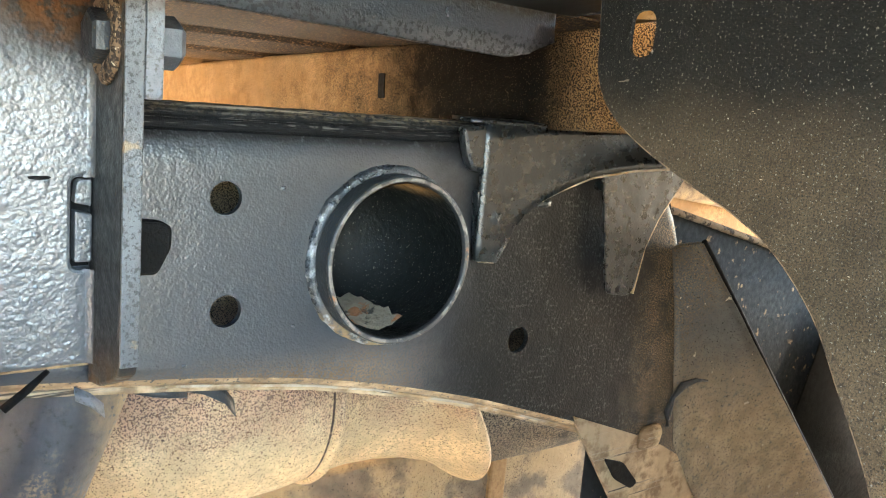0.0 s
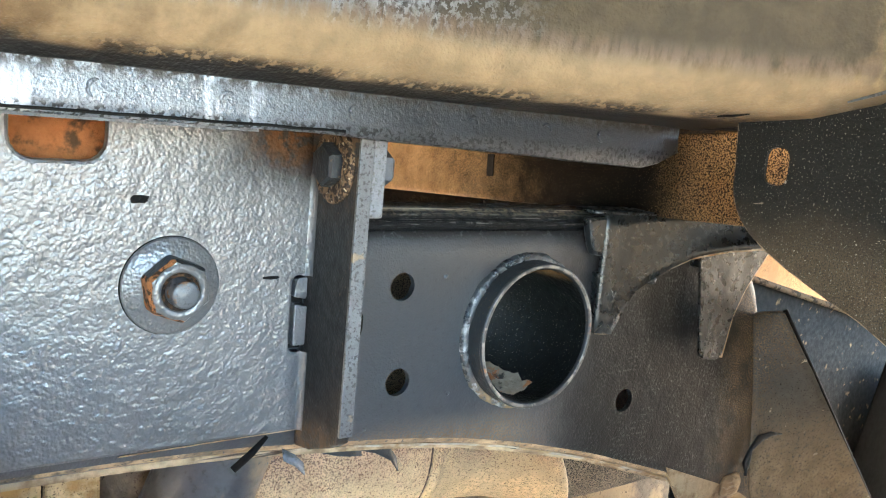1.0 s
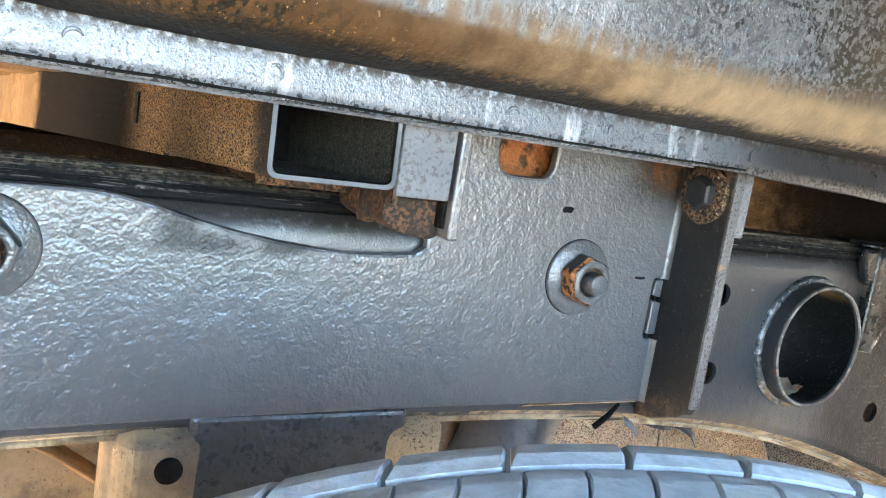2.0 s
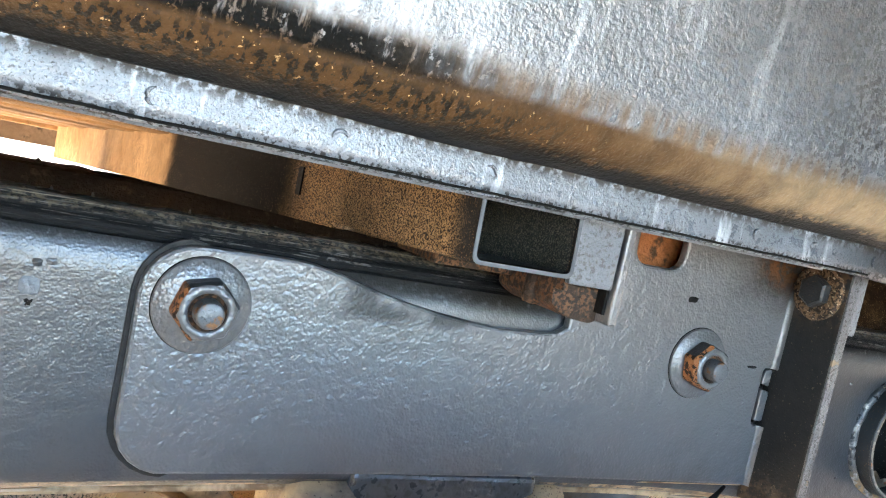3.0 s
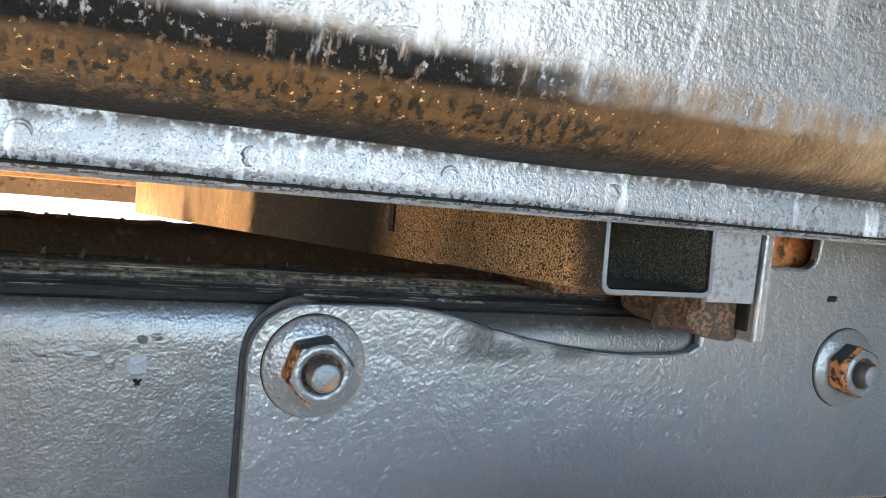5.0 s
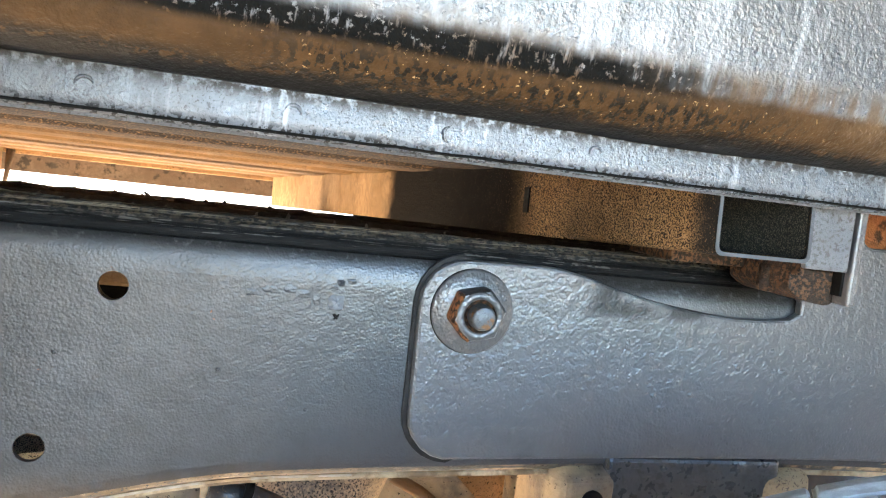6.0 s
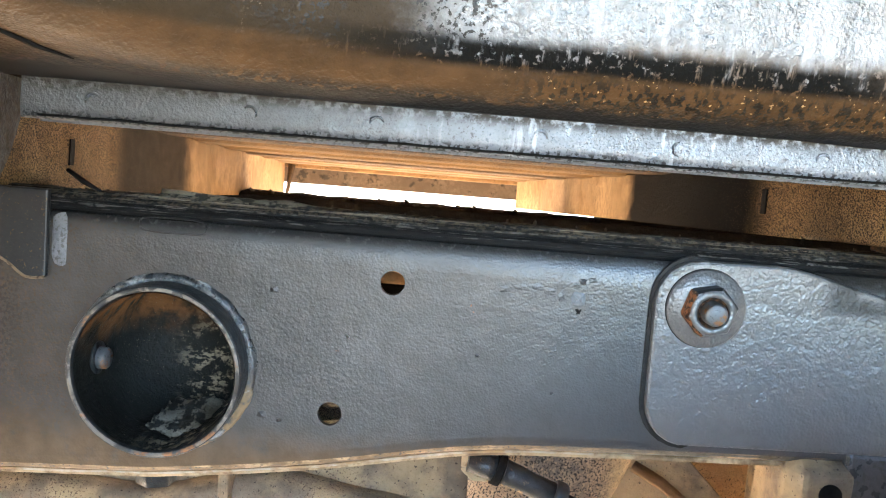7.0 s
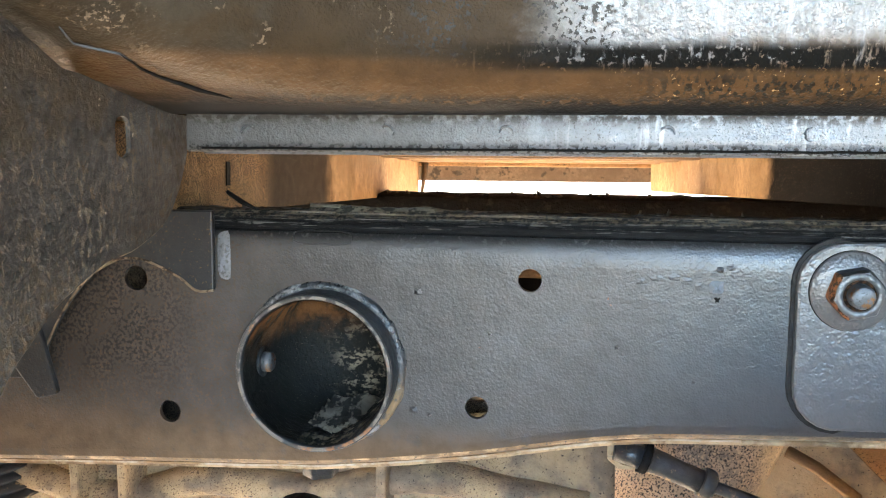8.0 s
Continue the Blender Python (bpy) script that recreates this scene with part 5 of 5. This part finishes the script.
tagged(roof, category="body panel", kind="structure")

# ---------- wheel ----------
HUB = Vector((-0.164, -0.353, 0.3590))
R = 0.345
wheel = thing("wheel", "grey dusty steered tyre on a steel rim", "wheel", m=Matrix.Translation(HUB) @ Matrix.Rotation(radians(-24), 4, "Z") @ OUT)
W = 0.125
part("tyre", lathe([(0.205, -0.1), (0.235, -W), (0.295, -W - 0.004), (0.323, -W + 0.002), (0.335, -W + 0.016), (0.3385, -0.06), (0.3395, 0), (0.3385, 0.06), (0.335, W - 0.016), (0.323, W - 0.002), (0.295, W + 0.004), (0.235, W), (0.205, 0.1)], 96), rubber, wheel)
part("rim", lathe([(0.0, 0.02), (0.07, 0.03), (0.12, 0.0), (0.19, 0.02), (0.195, 0.095), (0.21, 0.102), (0.21, 0.108), (0.19, 0.1), (0.18, 0.0), (0.18, -0.1), (0.21, -0.108)], 64), bolt_metal, wheel)


def tread(h0, h1, skew, wide):
    """One tread block with a curved cut on both sides, from h0 to h1 across the tyre."""
    bm = bmesh.new()
    rows = []
    for u, low in ((-0.5, True), (-0.5, False), (-0.47, False), (0.0, False), (0.47, False), (0.5, False), (0.5, True)):
        row = []
        for k in range(5):
            t = k / 4
            h = h0 + (h1 - h0) * t
            a = u * wide + skew * (t * t - 0.3)
            drop = 0.005 * max(0.0, (abs(h) - 0.095) / 0.025) ** 2
            round_off = 0.0012 if abs(u) == 0.5 or k in (0, 4) else 0.0
            rr = R - 0.012 if low else R - drop - round_off
            row.append((rr * math.cos(a), rr * math.sin(a), h))
        rows.append([(row[0][0] * 0.975, row[0][1] * 0.975, h0), *row, (row[4][0] * 0.975, row[4][1] * 0.975, h1)])
    bm = grid(rows)
    bmesh.ops.recalc_face_normals(bm, faces=bm.faces)
    for f in bm.faces:
        f.smooth = False
    me = bpy.data.meshes.new("tread_block")
    bm.to_mesh(me)
    bm.free()
    me.materials.append(rubber)
    return me


COUNT = 64
STEP = 2 * math.pi / COUNT
for h0, h1, skew, wide, n in ((-0.122, -0.096, 0.012, 0.93, COUNT), (-0.0925, -0.060, 0.03, 0.95, COUNT * 2)):
    me = tread(h0, h1, skew, 2 * math.pi / n * wide)
    for k in range(n):
        ob = new("tread_block", me)
        ob.parent = wheel
        ob.rotation_euler = (0, 0, (k + 0.35) * 2 * math.pi / n)
ring = bmesh.new()
for h0, h1, skew in ((-0.055, -0.018, -0.03), (-0.013, 0.028, 0.03), (0.033, 0.072, -0.03), (0.078, 0.12, 0.012)):
    me = tread(h0, h1, skew, STEP * 0.92)
    for k in range(COUNT):
        before = len(ring.verts)
        ring.from_mesh(me)
        ring.verts.ensure_lookup_table()
        bmesh.ops.rotate(ring, cent=(0, 0, 0), matrix=Matrix.Rotation(k * STEP, 3, "Z"), verts=ring.verts[before:])
    bpy.data.meshes.remove(me)
tagged(part("tread_ring", ring, rubber, wheel), kind="stuff")


# ---------- running gear below and behind the rail ----------
ALONG = Matrix.Rotation(radians(90), 4, "Y")      # turns +z into +x
muffler = thing("exhaust_silencer", "rust-speckled dusty silencer drum behind the rail", "exhaust")
part("drum", lathe([(0.0, 0.12), (0.05, 0.122), (0.085, 0.135), (0.103, 0.165), (0.112, 0.22), (0.114, 0.28), (0.112, 0.33), (0.107, 0.372)], 56, Matrix.Translation((0, 0.33, 0.475)) @ ALONG), drum_dust, muffler)
part("band", lathe([(0.1065, 0.366), (0.1115, 0.3685), (0.113, 0.372), (0.1115, 0.3755), (0.107, 0.378), (0.106, 0.382), (0.104, 0.386)], 56, Matrix.Translation((0, 0.33, 0.475)) @ ALONG), drum_dust, muffler, "rounded rust-brown seam rib")
part("seam_line", lathe([(0.1072, 0.3655), (0.1082, 0.364), (0.1084, 0.3625), (0.1078, 0.361)], 56, Matrix.Translation((0, 0.33, 0.475)) @ ALONG), seam_rust, muffler, "dark rusty seam line")


def slant(bm):
    """Leans the rear end of the silencer: its lower side reaches further back."""
    for v in bm.verts:
        v.co.x += 0.62 * (0.475 - v.co.z) * max(0.0, min(1.0, (v.co.x - 0.39) / 0.08))
    return bm


part("rear_cone", slant(lathe([(0.104, 0.384), (0.102, 0.405), (0.103, 0.425), (0.108, 0.445), (0.12, 0.464), (0.14, 0.480), (0.147, 0.484), (0.15, 0.489), (0.147, 0.495), (0.128, 0.499)], 56, Matrix.Translation((0, 0.33, 0.475)) @ ALONG)), drum_dust, muffler)
part("rear_pipe", slant(lathe([(0.134, 0.497), (0.136, 0.6), (0.136, 0.9), (0.1, 0.95), (0.0, 0.95)], 48, Matrix.Translation((0, 0.33, 0.475)) @ ALONG)), pipe_dust, muffler)

shock = thing("shock_absorber", "dusty blue-grey painted shock absorber tube", "shock absorber")
part("body", pipe([(0.160, 0.165, 0.64), (0.128, 0.165, 0.56), (0.088, 0.165, 0.46), (0.024, 0.165, 0.30), (0.0, 0.165, 0.24)], 0.039, 36), shock_paint, shock)
part("boot", pipe([(0.004, 0.165, 0.25), (-0.016, 0.165, 0.2), (-0.05, 0.165, 0.115)], 0.042, 24), hose_rubber, shock)

stop = thing("bump_stop_mount", "dark painted bump stop mount under the rail", "bump stop")
part("box", rough_up(block(-0.207, -0.082, -0.0025, 0.074, 0.49, 0.6188, 0.004, 3), 0.0008, 25), slate_steel, stop)
part("end", rough_up(block(-0.096, -0.054, -0.006, 0.072, 0.46, 0.612, 0.014, 5), 0.004, 50), casting_dust, stop, "dusty rounded end")
part("bracket", rough_up(block(-0.242, -0.196, -0.006, 0.06, 0.54, 0.612, 0.012, 5), 0.004, 45), casting_dust, stop, "dusty cast lug with a hole")
part("hole", lathe([(0.0, 0.0), (0.007, 0.0), (0.007, 0.0015), (0.0, 0.0015)], 20, facing(-0.2165, -0.0068, 0.592)), dark_void, stop)

housing = thing("gearbox_housing", "dusty cast gearbox housing with ribs", "gearbox")
rows = []
for i in range(49):
    x = -1.15 + 0.72 * i / 48
    rows.append([(x, 0.22 - 0.07 * math.sin(math.pi * min(1, t * 1.1)) + 0.02 * noise.noise((x * 7, t * 3, 1)), 0.62 - 0.34 * t + 0.012 * noise.noise((x * 9, t * 4, 5))) for t in (k / 16 for k in range(17))])
part("casing", thick(grid(rows), 0.006), casting_dust, housing)
for x in (-0.895, -0.85, -0.62):
    part("rib", rough_up(block(x - 0.004, x + 0.004, 0.115, 0.2, 0.36, 0.58, 0.002), 0.001, 30), casting_dust, housing)
rows = [[(-1.1 + 0.65 * i / 40, 0.148 - 0.018 * math.sin(b), 0.475 + 0.03 * noise.noise((i * 0.11, 0, 0)) + 0.018 * i / 40 + 0.014 * math.cos(b)) for b in (radians(k) for k in range(-20, 201, 22))] for i in range(41)]
part("web_rib", grid(rows), casting_dust, housing)
tagged(part("drain_plug", lathe([(0.0, 0.014), (0.012, 0.014), (0.013, 0.012), (0.013, 0.0), (0.0, 0.0)], 6, Matrix.Translation((-0.645, 0.035, 0.548)) @ Matrix.Rotation(0.4, 4, "Z")), dark_steel, None, "grey hex bolt head under the rail"), category="bolt")
tagged(part("rubber_bush", lathe([(0.0, 0.02), (0.03, 0.02), (0.036, 0.012), (0.036, 0.0), (0.0, 0.0)], 28, facing(-0.69, 0.13, 0.452)), dark_void, None, "black rubber bush below the housing"), category="bush")

downpipe = thing("exhaust_pipe", "speckled dusty exhaust pipe leaning behind the rail", "exhaust")
part("tube", pipe([(-0.285, 0.26, 0.66), (-0.315, 0.26, 0.585), (-0.345, 0.26, 0.51), (-0.37, 0.26, 0.462), (-0.44, 0.26, 0.33), (-0.5, 0.26, 0.2)], 0.064, 40), speckle_pipe, downpipe)
part("joint_ring", pipe([(-0.4, 0.26, 0.405), (-0.408, 0.26, 0.39)], 0.07, 40), ring_rust, downpipe)

mount = thing("gearbox_mount", "tan dusty folded steel gearbox mount", "bracket")
part("side_plate", plate(soft_corners([(-0.30, 0.60), (-0.25, 0.57), (-0.224, 0.517), (-0.175, 0.469), (-0.12, 0.41), (-0.36, 0.41), (-0.29, 0.469)], 0.004), [], 0.285, 0.29, 0.001), casting_dust, mount)
part("back_plate", plate(soft_corners([(-0.25, 0.62), (-0.13, 0.62), (-0.13, 0.40), (-0.25, 0.40)], 0.004), [], 0.315, 0.32, 0.001), tan_dust, mount)
part("upright", block(-0.155, -0.112, 0.262, 0.285, 0.36, 0.62, 0.006, 3), casting_dust, mount)
part("stiffener", thick(grid([[(-0.268, 0.27, 0.497), (-0.262, 0.284, 0.500)], [(-0.24, 0.27, 0.482), (-0.234, 0.284, 0.485)], [(-0.2, 0.27, 0.452), (-0.194, 0.284, 0.455)]]), 0.004), tan_dust, mount)

case = thing("transfer_case", "tan dusty transfer case with dark joints", "gearbox")
part("sump", block(-0.06, 0.11, 0.185, 0.46, 0.30, 0.4885, 0.005, 3), speckle_tan, case)
# the shaded gap above the sump is drawn as a black strip
part("gasket", block(-0.055, 0.105, 0.192, 0.45, 0.4875, 0.4935, 0.001), dark_void, case, "shaded joint line drawn as a black strip")
part("bulge", rough_up(block(-0.045, 0.0045, 0.178, 0.42, 0.4925, 0.60, 0.016, 5), 0.002, 30), speckle_tan, case)
part("cover", block(0.0075, 0.0455, 0.195, 0.42, 0.4925, 0.63, 0.004, 3), speckle_tan, case)
part("joint", block(0.003, 0.009, 0.201, 0.42, 0.4925, 0.63, 0.0), dark_void, case)
part("web", thick(grid([[(0.0465, 0.215, 0.492), (0.0465, 0.215, 0.55), (0.0465, 0.215, 0.64)], [(0.075, 0.196, 0.495), (0.068, 0.205, 0.55), (0.06, 0.215, 0.64)], [(0.125, 0.22, 0.492), (0.12, 0.23, 0.55), (0.115, 0.24, 0.64)]]), 0.006), casting_dust, case)

hose = thing("brake_hose", "black rubber brake hose with a clipped metal end", "hose")
part("tube", pipe([(-0.4125, 0.05, 0.5682), (-0.404, 0.05, 0.5655), (-0.392, 0.05, 0.5605), (-0.376, 0.05, 0.5545)], [0.0092, 0.0086, 0.0082, 0.0082], 20), hose_rubber, hose)
part("collar", pipe([(-0.378, 0.05, 0.5553), (-0.3765, 0.05, 0.5547), (-0.371, 0.05, 0.5526), (-0.3695, 0.05, 0.552)], [0.0098, 0.0108, 0.0108, 0.0095], 20), hose_rubber, hose)
part("tail", pipe([(-0.371, 0.05, 0.5527), (-0.35, 0.05, 0.546), (-0.32, 0.055, 0.534), (-0.28, 0.07, 0.50)], 0.0042, 10), hose_rubber, hose)
part("end_fitting", pipe([(-0.437, 0.05, 0.5735), (-0.425, 0.05, 0.5715), (-0.417, 0.05, 0.5695)], [0.0068, 0.0085, 0.0092], 6), dark_steel, hose, "dark hex end fitting")
part("clip_ring", pipe([(-0.4185, 0.05, 0.5702), (-0.4135, 0.05, 0.5685)], 0.0116, 8), dark_void, hose)
part("bracket", plate(soft_corners([(-0.4415, 0.60), (-0.4415, 0.566), (-0.433, 0.559), (-0.416, 0.559), (-0.416, 0.562), (-0.431, 0.5625), (-0.437, 0.568), (-0.437, 0.60)], 0.0015), [], 0.052, 0.056, 0.0006), edge_dust, hose, "dusty clip bracket")

boot = thing("axle_boot", "black ribbed rubber boot beside the gearbox", "boot")
rings = []
for k in range(9):
    rings += [(0.030 + 0.002 * k, 0.009 * k), (0.036 + 0.002 * k, 0.009 * k + 0.003), (0.036 + 0.002 * k, 0.009 * k + 0.005), (0.030 + 0.002 * k, 0.009 * k + 0.008)]
part("bellows", lathe([(0.0, 0.0)] + rings + [(0.0, 0.083)], 32, Matrix.Translation((-1.0, 0.15, 0.54)) @ Matrix.Rotation(radians(180), 4, "X")), hose_rubber, boot)

# bars and a black sheet added so the web's holes show tan over dark
brace = thing("cross_brace", "tan bars and black sheet added behind the rail's holes", "brace")
part("bar", block(-0.62, -0.30, 0.24, 0.27, 0.660, 0.692, 0.004, 3), tan_dust, brace)
part("lower_bar", block(-0.62, -0.30, 0.24, 0.27, 0.535, 0.575, 0.006, 3), tan_dust, brace)
part("bar_back", block(-0.62, -0.30, 0.28, 0.284, 0.52, 0.692, 0.001), dark_void, brace)
part("bar_foot", block(-0.64, -0.60, 0.08, 0.27, 0.60, 0.64, 0.004), casting_dust, brace)
panel = thing("wing_stay_plate", "tan dusty inner body panel behind the rail", "body panel")
part("sheet", thick(grid([[(0.75 + 0.25 * i, 0.45 + 0.03 * (i % 2), 0.82 - 0.5 * t) for t in (0, 0.5, 1)] for i in range(6)]), 0.002), tan_dust, panel)
part("stiffener", pipe([(0.75, 0.43, 0.69), (1.3, 0.44, 0.62), (2.0, 0.44, 0.5)], 0.015, 10), casting_dust, panel)
# made-up block that covers the overbright ground below the silencer
tank = thing("fuel_tank", "tan tank-like block added to cover bright ground", "tank")
part("shell", block(-0.1, 1.2, 0.38, 0.64, 0.1, 0.33, 0.02, 3), casting_dust, tank)
part("strap", block(0.3, 0.33, 0.375, 0.645, 0.095, 0.335, 0.004), tan_dust, tank)
part("strap", block(0.7, 0.73, 0.375, 0.645, 0.095, 0.335, 0.004), tan_dust, tank)
